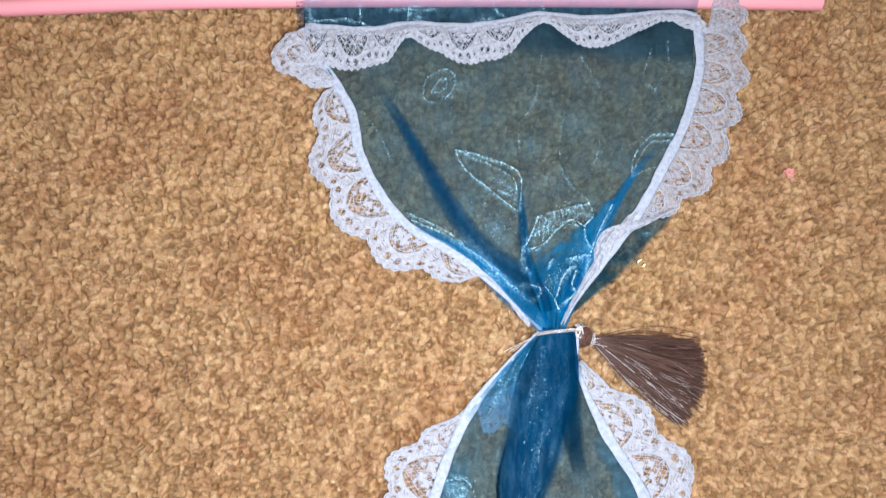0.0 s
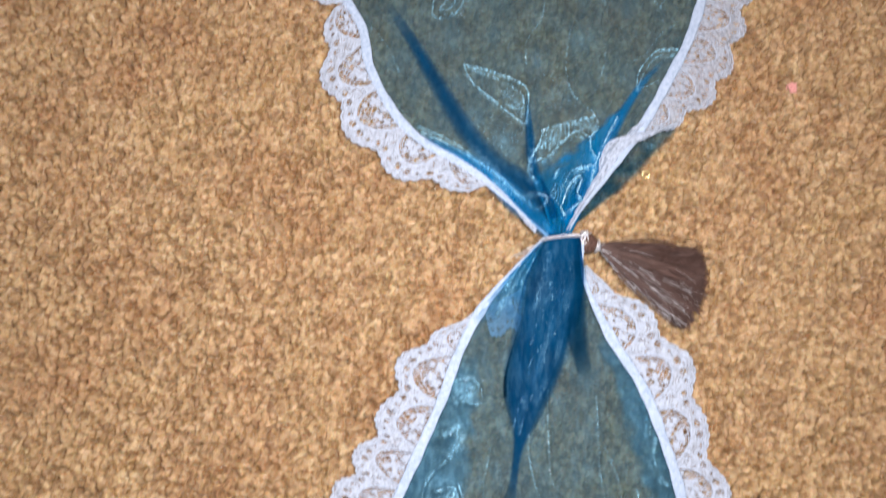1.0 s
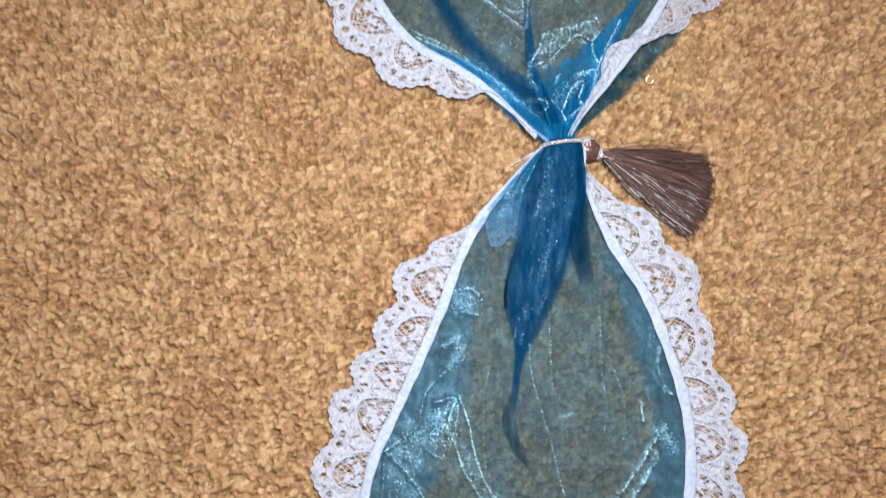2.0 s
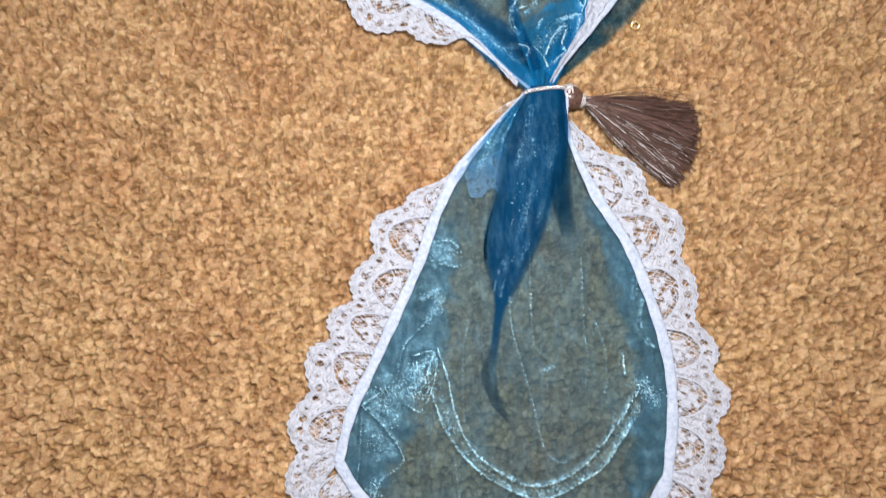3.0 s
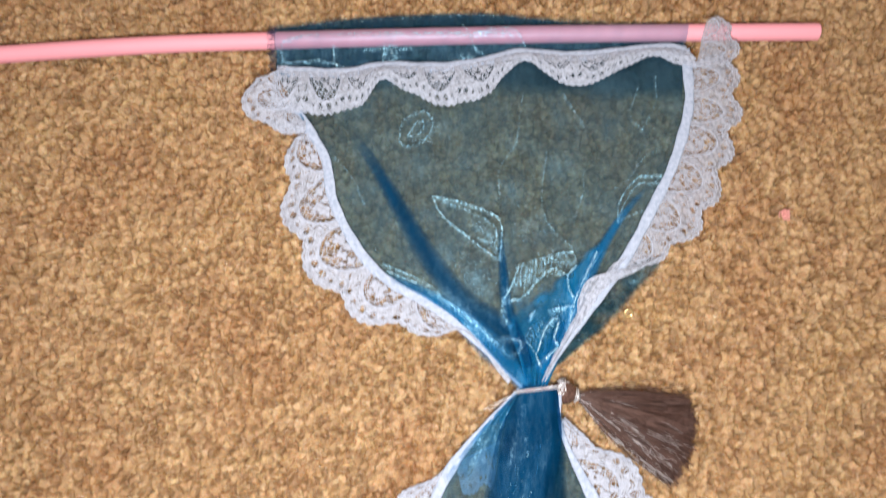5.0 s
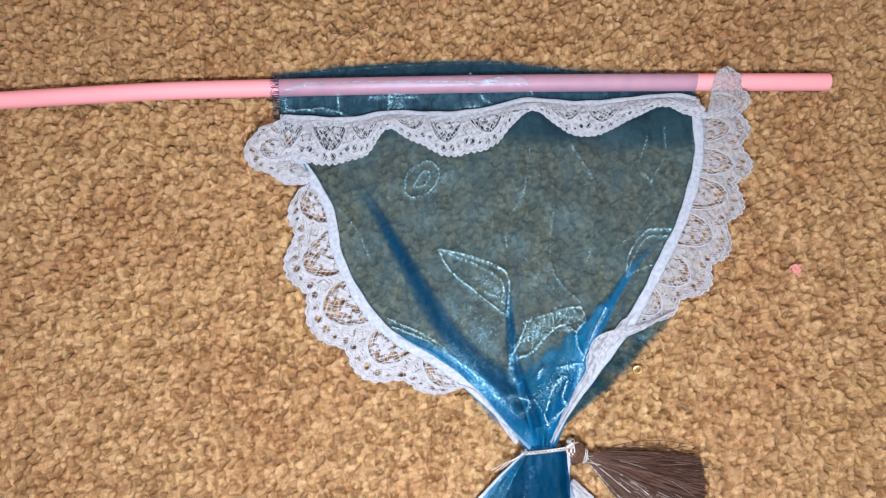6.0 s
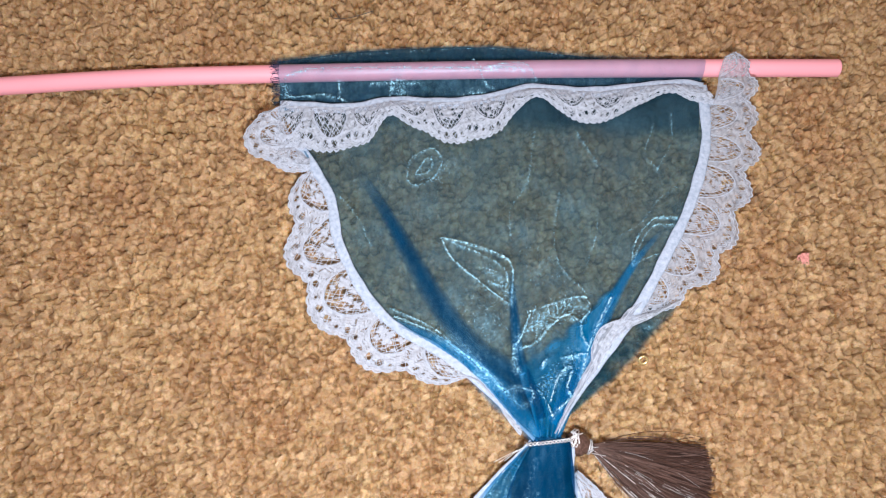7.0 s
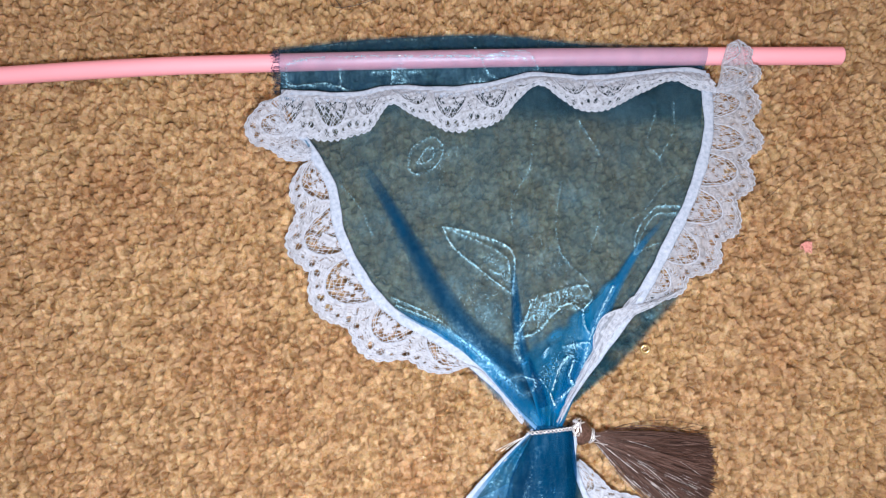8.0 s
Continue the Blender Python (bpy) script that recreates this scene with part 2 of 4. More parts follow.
def joined(pieces):
    verts, faces, at = [], [], 0
    for v, f in pieces:
        verts.append(v)
        faces.append(f + at)
        at += len(v)
    return np.vstack(verts), np.vstack(faces)


# ---- the room: carpeted floor, plain walls and ceiling that close it ----
def box(name, lo, hi, mat, kind="structure", label="", category=""):
    bm = bmesh.new()
    bmesh.ops.create_cube(bm, size=1)
    for v in bm.verts:
        v.co = Vector([(a + b) / 2 + c * (b - a) for a, b, c in zip(lo, hi, v.co)])
    bmesh.ops.bevel(bm, geom=bm.edges[:], offset=0.003, segments=2, affect="EDGES")
    me = bpy.data.meshes.new(name)
    bm.to_mesh(me)
    bm.free()
    me.materials.append(mat)
    return tagged(new(name, me), label, category, kind=kind)


PX0, PX1, PY0, PY1 = -0.184, 0.178, -0.192, 0.142
box("floor", (-1.6, -1.6, -0.06), (1.6, 1.6, -0.0056), CARPET_FAR, label="tan cut-pile carpet floor of a plain room", category="floor")
box("wall_north", (-1.6, 1.6, -0.06), (1.6, 1.7, 2.4), WALL, label="plain beige painted wall", category="wall")
box("wall_south", (-1.6, -1.7, -0.06), (1.6, -1.6, 2.4), WALL, label="plain beige painted wall", category="wall")
box("wall_east", (1.6, -1.7, -0.06), (1.7, 1.7, 2.4), WALL, label="plain beige painted wall", category="wall")
box("wall_west", (-1.7, -1.7, -0.06), (-1.6, 1.7, 2.4), WALL, label="plain beige painted wall", category="wall")
box("ceiling", (-1.7, -1.7, 2.4), (1.7, 1.7, 2.5), WALL, label="plain painted ceiling", category="ceiling")


# ---- carpet pile: soft yarn ends packed side by side ----
def tufts(r, x0, x1, y0, y1, pitch, low, high):
    """Places, sizes, shapes and tones of yarn ends set about one pitch apart."""
    gx, gy = np.meshgrid(np.arange(x0, x1, pitch), np.arange(y0, y1, pitch))
    n = gx.size
    x, y = gx.ravel() + r.normal(0, 0.34, n) * pitch, gy.ravel() + r.normal(0, 0.34, n) * pitch
    return x, y, r.uniform(low, high, n), r.uniform(0.58, 1.0, n), r.uniform(0, np.pi, n), r.uniform(0, 1, n)


def pile(name, x0, x1, y0, y1, step, seed):
    """The pile's surface: round yarn ends that lean on one another, with hollows between the clumps."""
    r = np.random.default_rng(seed)
    xs, ys = np.arange(x0, x1, step), np.arange(y0, y1, step)
    m, n = len(ys), len(xs)
    soft, deep = 0.00011, 0.0050
    total, tone = np.full(m * n, 1e-12), np.zeros(m * n)
    for pitch, low, high, sink, rise in ((0.00228, 0.00114, 0.00186, 0.0005, 0.00066), (0.00185, 0.00070, 0.00112, 0.0009, 0.00060)):
        x, y, big, oval, turn, own = tufts(r, x0, x1, y0, y1, pitch, low, high)
        top = 0.00050 * waves(x, y, 0.0085, seed + 1) + 0.00035 * waves(x, y, 0.0045, seed + 2) + r.normal(0, rise, len(x)) - sink
        flat = (y > 0.064) & (y < 0.104) & (x > -0.062) & (x < 0.091)
        top = np.where(flat, np.minimum(top, 0.0001), np.minimum(top, 0.0011))
        ci, cj = np.round((y - y0) / step).astype(int), np.round((x - x0) / step).astype(int)
        reach = int(high / step) + 1
        for di in range(-reach, reach + 1):
            for dj in range(-reach, reach + 1):
                i, j = ci + di, cj + dj
                ok = (i >= 0) & (i < m) & (j >= 0) & (j < n)
                ii, jj = i[ok], j[ok]
                dx, dy = xs[jj] - x[ok], ys[ii] - y[ok]
                c, s = np.cos(turn[ok]), np.sin(turn[ok])
                u, v = (dx * c + dy * s) / big[ok], (dy * c - dx * s) / (big[ok] * oval[ok])
                d = u * u + v * v
                near = d < 1
                z = (top[ok] - 1.25 * big[ok] * (1 - np.sqrt(1 - np.minimum(d, 1))))[near]
                w = np.exp(np.clip(z + deep, 0, None) / soft) - 1
                at = (ii * n + jj)[near]
                total += np.bincount(at, w, m * n)
                tone += np.bincount(at, w * own[ok][near], m * n)
    z = (soft * np.log1p(total) - deep).reshape(m, n)
    z = np.maximum(z, -0.0042)
    z[1:-1, 1:-1] = (4 * z[1:-1, 1:-1] + z[:-2, 1:-1] + z[2:, 1:-1] + z[1:-1, :-2] + z[1:-1, 2:]) / 8
    gx, gy = np.meshgrid(xs, ys)
    z = z + 0.00010 * waves(gx, gy, 0.0014, seed + 7)
    gx = gx + 0.00030 * waves(gx, gy, 0.0026, seed + 5)
    gy = gy + 0.00030 * waves(gx, gy, 0.0028, seed + 6)
    me = sheet(name, np.stack([gx, gy, z], -1), YARN)
    return carry(me, "yarn_tone", tone / total)


tagged(new("carpet_pile", pile("carpet_pile", PX0, PX1, PY0, PY1, 0.00042, 3)), "tan twisted yarn tufts of the carpet pile", "carpet", kind="stuff")


def surround():
    """The rest of the carpet's surface, out to the walls."""
    xs = np.r_[np.linspace(-1.6, PX0, 90), np.linspace(PX0, PX1, 30)[1:-1], np.linspace(PX1, 1.6, 90)]
    ys = np.r_[np.linspace(-1.6, PY0, 90), np.linspace(PY0, PY1, 30)[1:-1], np.linspace(PY1, 1.6, 90)]
    gx, gy = np.meshgrid(xs, ys)
    z = -0.0014 + 0.0005 * waves(gx, gy, 0.050, 71)
    faces = sheet_faces(len(ys), len(xs))
    mx, my = gx.ravel()[faces].mean(1), gy.ravel()[faces].mean(1)
    keep = ~((mx > PX0) & (mx < PX1) & (my > PY0) & (my < PY1))
    return mesh_of("carpet", np.stack([gx, gy, z], -1).reshape(-1, 3), faces[keep], CARPET_FAR)


tagged(new("carpet", surround()), "tan cut-pile carpet reaching to the walls", "carpet", kind="structure")


# ---- the pink rod ----
ROD_R = 0.0031
ROD = [(-0.1680, 0.0862), (-0.1080, 0.0897), (-0.0616, 0.0910), (0.0202, 0.0922), (0.0791, 0.0923), (0.1348, 0.0921)]


def rod_line(x):
    """The rod's middle, y over x: it is a little bowed."""
    c = spline(ROD, 200)
    return np.interp(x, c[:, 0], c[:, 1])


def rod_mesh():
    n, sides = 70, 24
    c = spline([(x, y, ROD_R + 0.0004) for x, y in ROD], n)
    c = np.vstack([c[0] - (0.0003, 0, 0), c[0], c[0] + (0.0002, 0, 0), c[1:-1], c[-1] - (0.0002, 0, 0), c[-1], c[-1] + (0.0003, 0, 0)])
    r = np.full(len(c), ROD_R)
    r[0] = r[-1] = ROD_R - 0.0003
    v, f = tube(c, r, sides)
    bm = bmesh.new()
    vs = [bm.verts.new(p) for p in v]
    for q in f:
        bm.faces.new([vs[k] for k in q]).smooth = True
    bm.faces.new(vs[:sides]), bm.faces.new(vs[-sides:][::-1])
    bmesh.ops.recalc_face_normals(bm, faces=bm.faces)
    me = bpy.data.meshes.new("curtain_rod")
    bm.to_mesh(me)
    bm.free()
    me.materials.append(PINK)
    return me


tagged(new("curtain_rod", rod_mesh()), "thin pink painted rod threaded through the curtain pocket", "rod")

# ---- the toy curtain ----
curtain = thing("curtain", (0.03, -0.03, 0.0), "sheer blue organza curtain with white lace, gathered in the middle", "curtain")
TOP = [(-0.0592, 0.0968), (-0.0302, 0.1004), (0.0127, 0.1018), (0.0399, 0.0989), (0.0632, 0.0963), (0.0881, 0.0947)]
HEAD = [(-0.0577, 0.0787), (-0.0340, 0.0778), (-0.0186, 0.0801), (0.0007, 0.0794), (0.0163, 0.0817), (0.0280, 0.0843), (0.0494, 0.0831), (0.0689, 0.0851), (0.0800, 0.0856), (0.0868, 0.0846)]
UL = [(-0.0480, 0.0601), (-0.0402, 0.0467), (-0.0371, 0.0313), (-0.0285, 0.0144), (-0.0184, 0.0036), (-0.0039, -0.0050), (0.0095, -0.0159), (0.0183, -0.0256), (0.0252, -0.0326)]
UR = [(0.0867, 0.0795), (0.0861, 0.0633), (0.0797, 0.0437), (0.0717, 0.0284), (0.0614, 0.0107), (0.0505, -0.0038), (0.0390, -0.0188), (0.0310, -0.0306)]
LL = [(0.0237, -0.0324), (0.0121, -0.0443), (0.0016, -0.0571), (-0.0059, -0.0716), (-0.0116, -0.0869), (-0.0185, -0.1020), (-0.0264, -0.1188), (-0.0331, -0.1327), (-0.0373, -0.1484)]
LR = [(0.0365, -0.0345), (0.0370, -0.0456), (0.0457, -0.0651), (0.0560, -0.0826), (0.0620, -0.0990), (0.0668, -0.1170), (0.0678, -0.1347), (0.0657, -0.1523)]
LB = [(-0.0373, -0.1484), (-0.0307, -0.1586), (-0.0220, -0.1647), (-0.0063, -0.1724), (0.0147, -0.1772), (0.0376, -0.1768), (0.0536, -0.1720), (0.0657, -0.1540)]
FOLDL = [(0.0246, -0.0312), (0.0185, -0.0442), (0.0155, -0.0588), (0.0108, -0.0767), (0.0102, -0.0857), (0.0124, -0.0982), (0.0110, -0.1123), (0.0083, -0.1227), (0.0119, -0.1333)]
FOLDR = [(0.0358, -0.0316), (0.0362, -0.0463), (0.0334, -0.0591), (0.0285, -0.0752), (0.0219, -0.0894), (0.0153, -0.1018), (0.0131, -0.1123), (0.0121, -0.1246), (0.0162, -0.1377)]
FLAP = [(0.0731, 0.0073), (0.0641, -0.0028), (0.0563, -0.0109), (0.0449, -0.0197), (0.0356, -0.0267)]
KNOT = Vector((0.0290, -0.0332, 0.004))


def knotted(x, y, high, reach):
    return 2.3 * high * np.exp(-((x - KNOT.x) ** 2 + (y - KNOT.y) ** 2) / reach**2)


UPPER_CREASES = []
# entries of zero height raise nothing; they only lay a sheen on the cloth
UPPER_CREASES.append(([(-0.0120, 0.0570), (0.0000, 0.0550)], 0.0, 0.0080, 0.10))
UPPER_CREASES.append(([(0.0070, 0.0130), (0.0140, 0.0010)], 0.0, 0.0070, 0.13))
UPPER_CREASES.append(([(0.0300, 0.0300), (0.0310, 0.0160)], 0.0, 0.0060, 0.07))
UPPER_CREASES.append(([(-0.0035, 0.0328), (0.0094, 0.0298), (0.0195, 0.0241), (0.0191, 0.0102)], 0.0005, 0.0006, 0.9))
UPPER_CREASES.append(([(0.0000, 0.0312), (0.0094, 0.0275), (0.0172, 0.0225), (0.0178, 0.0165), (0.0120, 0.0185)], 0.0003, 0.0005, 0.6))
UPPER_CREASES.append(([(-0.0035, 0.0328), (0.0000, 0.0262), (0.0074, 0.0195), (0.0191, 0.0102)], 0.0005, 0.0006, 0.8))
UPPER_CREASES.append(([(0.0100, 0.0240), (0.0150, 0.0200), (0.0190, 0.0130)], 0.0, 0.0022, 0.25))
UPPER_CREASES.append(([(0.0752, 0.0389), (0.0677, 0.0389), (0.0607, 0.0304), (0.0593, 0.0228)], 0.0005, 0.0006, 0.8))
UPPER_CREASES.append(([(0.0740, 0.0365), (0.0677, 0.0365), (0.0625, 0.0300), (0.0593, 0.0228)], 0.0003, 0.0005, 0.6))
UPPER_CREASES.append(([(0.0593, 0.0228), (0.0650, 0.0258), (0.0707, 0.0275)], 0.0005, 0.0006, 0.6))
UPPER_CREASES.append(([(-0.0148, 0.0530), (-0.0135, 0.0600), (-0.0070, 0.0640), (-0.0030, 0.0600), (-0.0060, 0.0535), (-0.0120, 0.0510), (-0.0148, 0.0530)], 0.0004, 0.0006, 0.65))
UPPER_CREASES.append(([(-0.0120, 0.0548), (-0.0085, 0.0600), (-0.0060, 0.0595), (-0.0080, 0.0555), (-0.0120, 0.0548)], 0.0004, 0.0005, 0.7))
UPPER_CREASES.append(([(0.0290, 0.0700), (0.0272, 0.0600), (0.0258, 0.0520), (0.0198, 0.0423), (0.0196, 0.0327)], 0.0003, 0.0004, 0.40))
UPPER_CREASES.append(([(0.0362, 0.0479), (0.0344, 0.0268), (0.0440, 0.0136)], 0.0003, 0.0004, 0.40))
UPPER_CREASES.append(([(0.0427, 0.0699), (0.0463, 0.0638), (0.0498, 0.0578)], 0.0003, 0.0005, 0.45))
UPPER_CREASES.append(([(0.0699, 0.0728), (0.0663, 0.0617), (0.0707, 0.0557)], 0.0003, 0.0005, 0.40))
UPPER_CREASES.append(([(0.0759, 0.0758), (0.0752, 0.0657), (0.0697, 0.0557)], 0.0003, 0.0005, 0.40))
UPPER_CREASES.append(([(0.0760, 0.0498), (0.0701, 0.0459), (0.0639, 0.0382), (0.0560, 0.0330)], 0.0003, 0.0004, 0.35))
UPPER_CREASES.append(([(0.0490, 0.0420), (0.0480, 0.0330), (0.0450, 0.0240)], 0.0003, 0.0006, 0.30))
UPPER_CREASES.append(([(-0.0370, 0.0470), (-0.0310, 0.0400), (-0.0270, 0.0310)], 0.0003, 0.0004, 0.35))
UPPER_CREASES.append(([(-0.0186, 0.0068), (-0.0058, 0.0013), (0.0067, -0.0078), (0.0182, -0.0186)], 0.0010, 0.0007, 0.9))
UPPER_CREASES.append(([(-0.0204, 0.0096), (-0.0077, 0.0040), (-0.0004, -0.0015)], 0.0008, 0.0006, 0.7))
UPPER_CREASES.append(([(-0.0190, 0.0080), (-0.0058, 0.0025), (0.0067, -0.0065)], 0.0, 0.0022, 0.22))
UPPER_CREASES.append(([(0.0244, 0.0078), (0.0330, 0.0107), (0.0410, 0.0128), (0.0440, 0.0116)], 0.0004, 0.0008, 0.75))
UPPER_CREASES.append(([(0.0250, 0.0071), (0.0227, 0.0014), (0.0196, -0.0045), (0.0197, -0.0093), (0.0217, -0.0119)], 0.0007, 0.0009, 0.85))
UPPER_CREASES.append(([(0.0220, -0.0039), (0.0272, -0.0016), (0.0322, 0.0038), (0.0371, 0.0067), (0.0413, 0.0043)], 0.0007, 0.0009, 0.90))
UPPER_CREASES.append(([(0.0255, 0.0026), (0.0310, 0.0062), (0.0360, 0.0092), (0.0409, 0.0104)], 0.0, 0.0034, 0.50))
UPPER_CREASES.append(([(0.0312, 0.0098), (0.0300, 0.0026)], 0.0002, 0.0007, 0.60))
UPPER_CREASES.append(([(0.0342, 0.0107), (0.0334, 0.0044)], 0.0002, 0.0009, 0.75))
UPPER_CREASES.append(([(0.0367, 0.0116), (0.0359, 0.0062)], 0.0002, 0.0009, 0.75))
UPPER_CREASES.append(([(0.0281, 0.0086), (0.0266, -0.0010)], 0.0002, 0.0007, 0.50))
UPPER_CREASES.append(([(0.0513, 0.0121), (0.0467, 0.0036), (0.0440, -0.0023), (0.0419, -0.0083), (0.0392, -0.0165), (0.0299, -0.0251)], 0.0007, 0.0007, 0.90))
UPPER_CREASES.append(([(0.0428, 0.0128), (0.0445, 0.0085), (0.0413, 0.0043), (0.0416, -0.0005), (0.0433, -0.0035)], 0.0007, 0.0009, 0.85))
UPPER_CREASES.append(([(0.0281, -0.0099), (0.0297, -0.0070)], 0.0004, 0.0007, 0.90))
UPPER_CREASES.append(([(0.0301, -0.0205), (0.0321, -0.0152), (0.0352, -0.0106), (0.0376, -0.0106), (0.0356, -0.0164), (0.0373, -0.0188)], 0.0007, 0.0007, 0.95))
UPPER_CREASES.append(([(0.0354, -0.0070), (0.0402, -0.0059), (0.0429, -0.0059)], 0.0004, 0.0007, 0.85))
UPPER_CREASES.append(([(0.0266, -0.0170), (0.0289, -0.0210), (0.0305, -0.0257)], 0.0007, 0.0005, 0.80))
UPPER_CREASES.append(([(0.0284, -0.0176), (0.0327, -0.0129), (0.0402, -0.0059)], 0.0, 0.0030, 0.40))
UPPER_CREASES.append(([(0.0171, -0.0169), (0.0207, -0.0163), (0.0248, -0.0175), (0.0242, -0.0204), (0.0218, -0.0218), (0.0191, -0.0204), (0.0192, -0.0180)], 0.0002, 0.0007, 0.75))
UPPER_CREASES.append(([(0.0066, -0.0080), (0.0125, -0.0133), (0.0177, -0.0175)], 0.0003, 0.0009, 0.60))
UPPER_CREASES.append(([(0.0066, -0.0115), (0.0136, -0.0163)], 0.0003, 0.0007, 0.45))
LOWER_CREASES = []
LOWER_CREASES.append(([(-0.006, -0.114), (-0.003, -0.123), (-0.001, -0.133), (0.004, -0.145), (0.015, -0.154), (0.024, -0.157), (0.033, -0.155), (0.042, -0.149), (0.048, -0.141), (0.053, -0.135), (0.058, -0.127)], 0.0006, 0.0008, 1.0))
LOWER_CREASES.append(([(-0.008, -0.128), (-0.004, -0.139), (0.003, -0.149), (0.012, -0.156), (0.024, -0.161), (0.033, -0.159), (0.044, -0.153), (0.051, -0.144), (0.055, -0.138), (0.058, -0.133)], 0.0006, 0.0008, 1.0))
LOWER_CREASES.append(([(-0.005, -0.130), (0.000, -0.142), (0.0135, -0.155), (0.024, -0.159), (0.038, -0.154), (0.050, -0.142), (0.058, -0.130)], 0.0, 0.0016, 0.3))
LOWER_CREASES.append(([(0.057, -0.126), (0.060, -0.125), (0.060, -0.128), (0.064, -0.133)], 0.0004, 0.0022, 0.8))
LOWER_CREASES.append(([(0.053, -0.117), (0.0534, -0.123)], 0.0006, 0.0008, 0.9))
LOWER_CREASES.append(([(0.017, -0.098), (0.018, -0.109), (0.021, -0.120), (0.024, -0.132), (0.027, -0.145), (0.032, -0.150), (0.038, -0.148)], 0.0003, 0.0004, 0.42))
LOWER_CREASES.append(([(0.024, -0.075), (0.024, -0.095), (0.0243, -0.107), (0.025, -0.114), (0.029, -0.118)], 0.0003, 0.0004, 0.3))
LOWER_CREASES.append(([(0.0405, -0.085), (0.041, -0.109), (0.042, -0.120), (0.041, -0.126)], 0.0003, 0.0004, 0.28))
LOWER_CREASES.append(([(0.043, -0.102), (0.047, -0.113), (0.048, -0.124), (0.047, -0.129)], 0.0003, 0.0004, 0.26))
LOWER_CREASES.append(([(0.004, -0.106), (0.002, -0.116), (0.002, -0.133), (0.004, -0.142)], 0.0003, 0.0004, 0.26))
LOWER_CREASES.append(([(-0.001, -0.149), (0.000, -0.160), (0.001, -0.165)], 0.0003, 0.0004, 0.3))
LOWER_CREASES.append(([(0.028, -0.121), (0.031, -0.119)], 0.0, 0.0012, 0.3))
LOWER_CREASES.append(([(0.0560, -0.0870), (0.0580, -0.0930), (0.0575, -0.0990)], 0.0004, 0.0012, 0.45))
LOWER_CREASES.append(([(0.050, -0.135), (0.046, -0.144), (0.040, -0.1475)], 0.0003, 0.0005, 0.25))
LEFT_CREASES = []
LEFT_CREASES.append(([(-0.007, -0.080), (-0.001, -0.080), (0.002, -0.084), (0.001, -0.088), (-0.005, -0.087)], 0.0004, 0.0008, 0.6))
LEFT_CREASES.append(([(-0.006, -0.0835), (0.0005, -0.084)], 0.0, 0.0036, 0.42))
LEFT_CREASES.append(([(-0.011, -0.098), (-0.006, -0.096), (-0.005, -0.100), (-0.010, -0.106)], 0.0004, 0.0016, 0.5))
LEFT_CREASES.append(([(-0.010, -0.106), (-0.016, -0.112), (-0.018, -0.117)], 0.0004, 0.0007, 0.45))
LEFT_CREASES.append(([(-0.014, -0.116), (-0.007, -0.115), (-0.007, -0.123), (-0.011, -0.133), (-0.016, -0.131)], 0.0005, 0.0008, 0.65))
LEFT_CREASES.append(([(-0.0105, -0.118), (-0.0105, -0.124), (-0.0120, -0.130)], 0.0, 0.0044, 0.75))
LEFT_CREASES.append(([(-0.0075, -0.116), (-0.010, -0.124)], 0.0006, 0.001, 0.9))
LEFT_CREASES.append(([(-0.030, -0.131), (-0.023, -0.138), (-0.017, -0.148), (-0.024, -0.154), (-0.027, -0.161)], 0.0004, 0.0008, 0.6))
LEFT_CREASES.append(([(-0.030, -0.131), (-0.020, -0.124), (-0.018, -0.117)], 0.0004, 0.0008, 0.5))
LEFT_CREASES.append(([(-0.030, -0.133), (-0.031, -0.149), (-0.032, -0.155)], 0.0004, 0.0007, 0.35))
LEFT_CREASES.append(([(-0.026, -0.133), (-0.021, -0.130), (-0.0185, -0.125)], 0.0, 0.006, 0.4))
LEFT_CREASES.append(([(-0.026, -0.140), (-0.023, -0.146)], 0.0, 0.0048, 0.34))
LEFT_CREASES.append(([(-0.0255, -0.155), (-0.027, -0.160)], 0.0, 0.0026, 0.6))
SLACK = 0.0028


def upper_height(x, y, v, w):
    edge = np.minimum(w, 1 - w)
    fan = np.sin(w * 2 * np.pi * 5.5 + 0.6) * np.clip((v - 0.45) / 0.5, 0, 1) ** 1.5 * 0.0014
    return SLACK + 0.0006 * waves(x, y, 0.020, 11) + fan + knotted(x, y, 0.0030, 0.016) + 0.0022 * np.exp(-((edge) / 0.05) ** 2) * (1 - v) + creases(x, y, UPPER_CREASES)


def lower_height(x, y, v, w):
    fan = np.sin(w * 2 * np.pi * 4.5) * np.clip(1 - v / 0.5, 0, 1) ** 1.5 * 0.0014
    return SLACK + 0.0006 * waves(x, y, 0.022, 12) + fan + knotted(x, y, 0.0030, 0.016) + creases(x, y, LOWER_CREASES)


upper_panel = part("upper_panel", creased("upper_panel", between([HEAD[0], *UL], [HEAD[-1], *UR], 290, 290, upper_height), ORGANZA_TWO, UPPER_CREASES), curtain)
LOW_L, LOW_R = [*LL, (-0.0307, -0.1586), (-0.0063, -0.1724), (0.0120, -0.1766)], [*LR, (0.0600, -0.1660), (0.0376, -0.1768), (0.0180, -0.1770)]
lower_panel = part("lower_panel", creased("lower_panel", between(LOW_L, LOW_R, 330, 250, lower_height), ORGANZA_TWO, LOWER_CREASES), curtain)


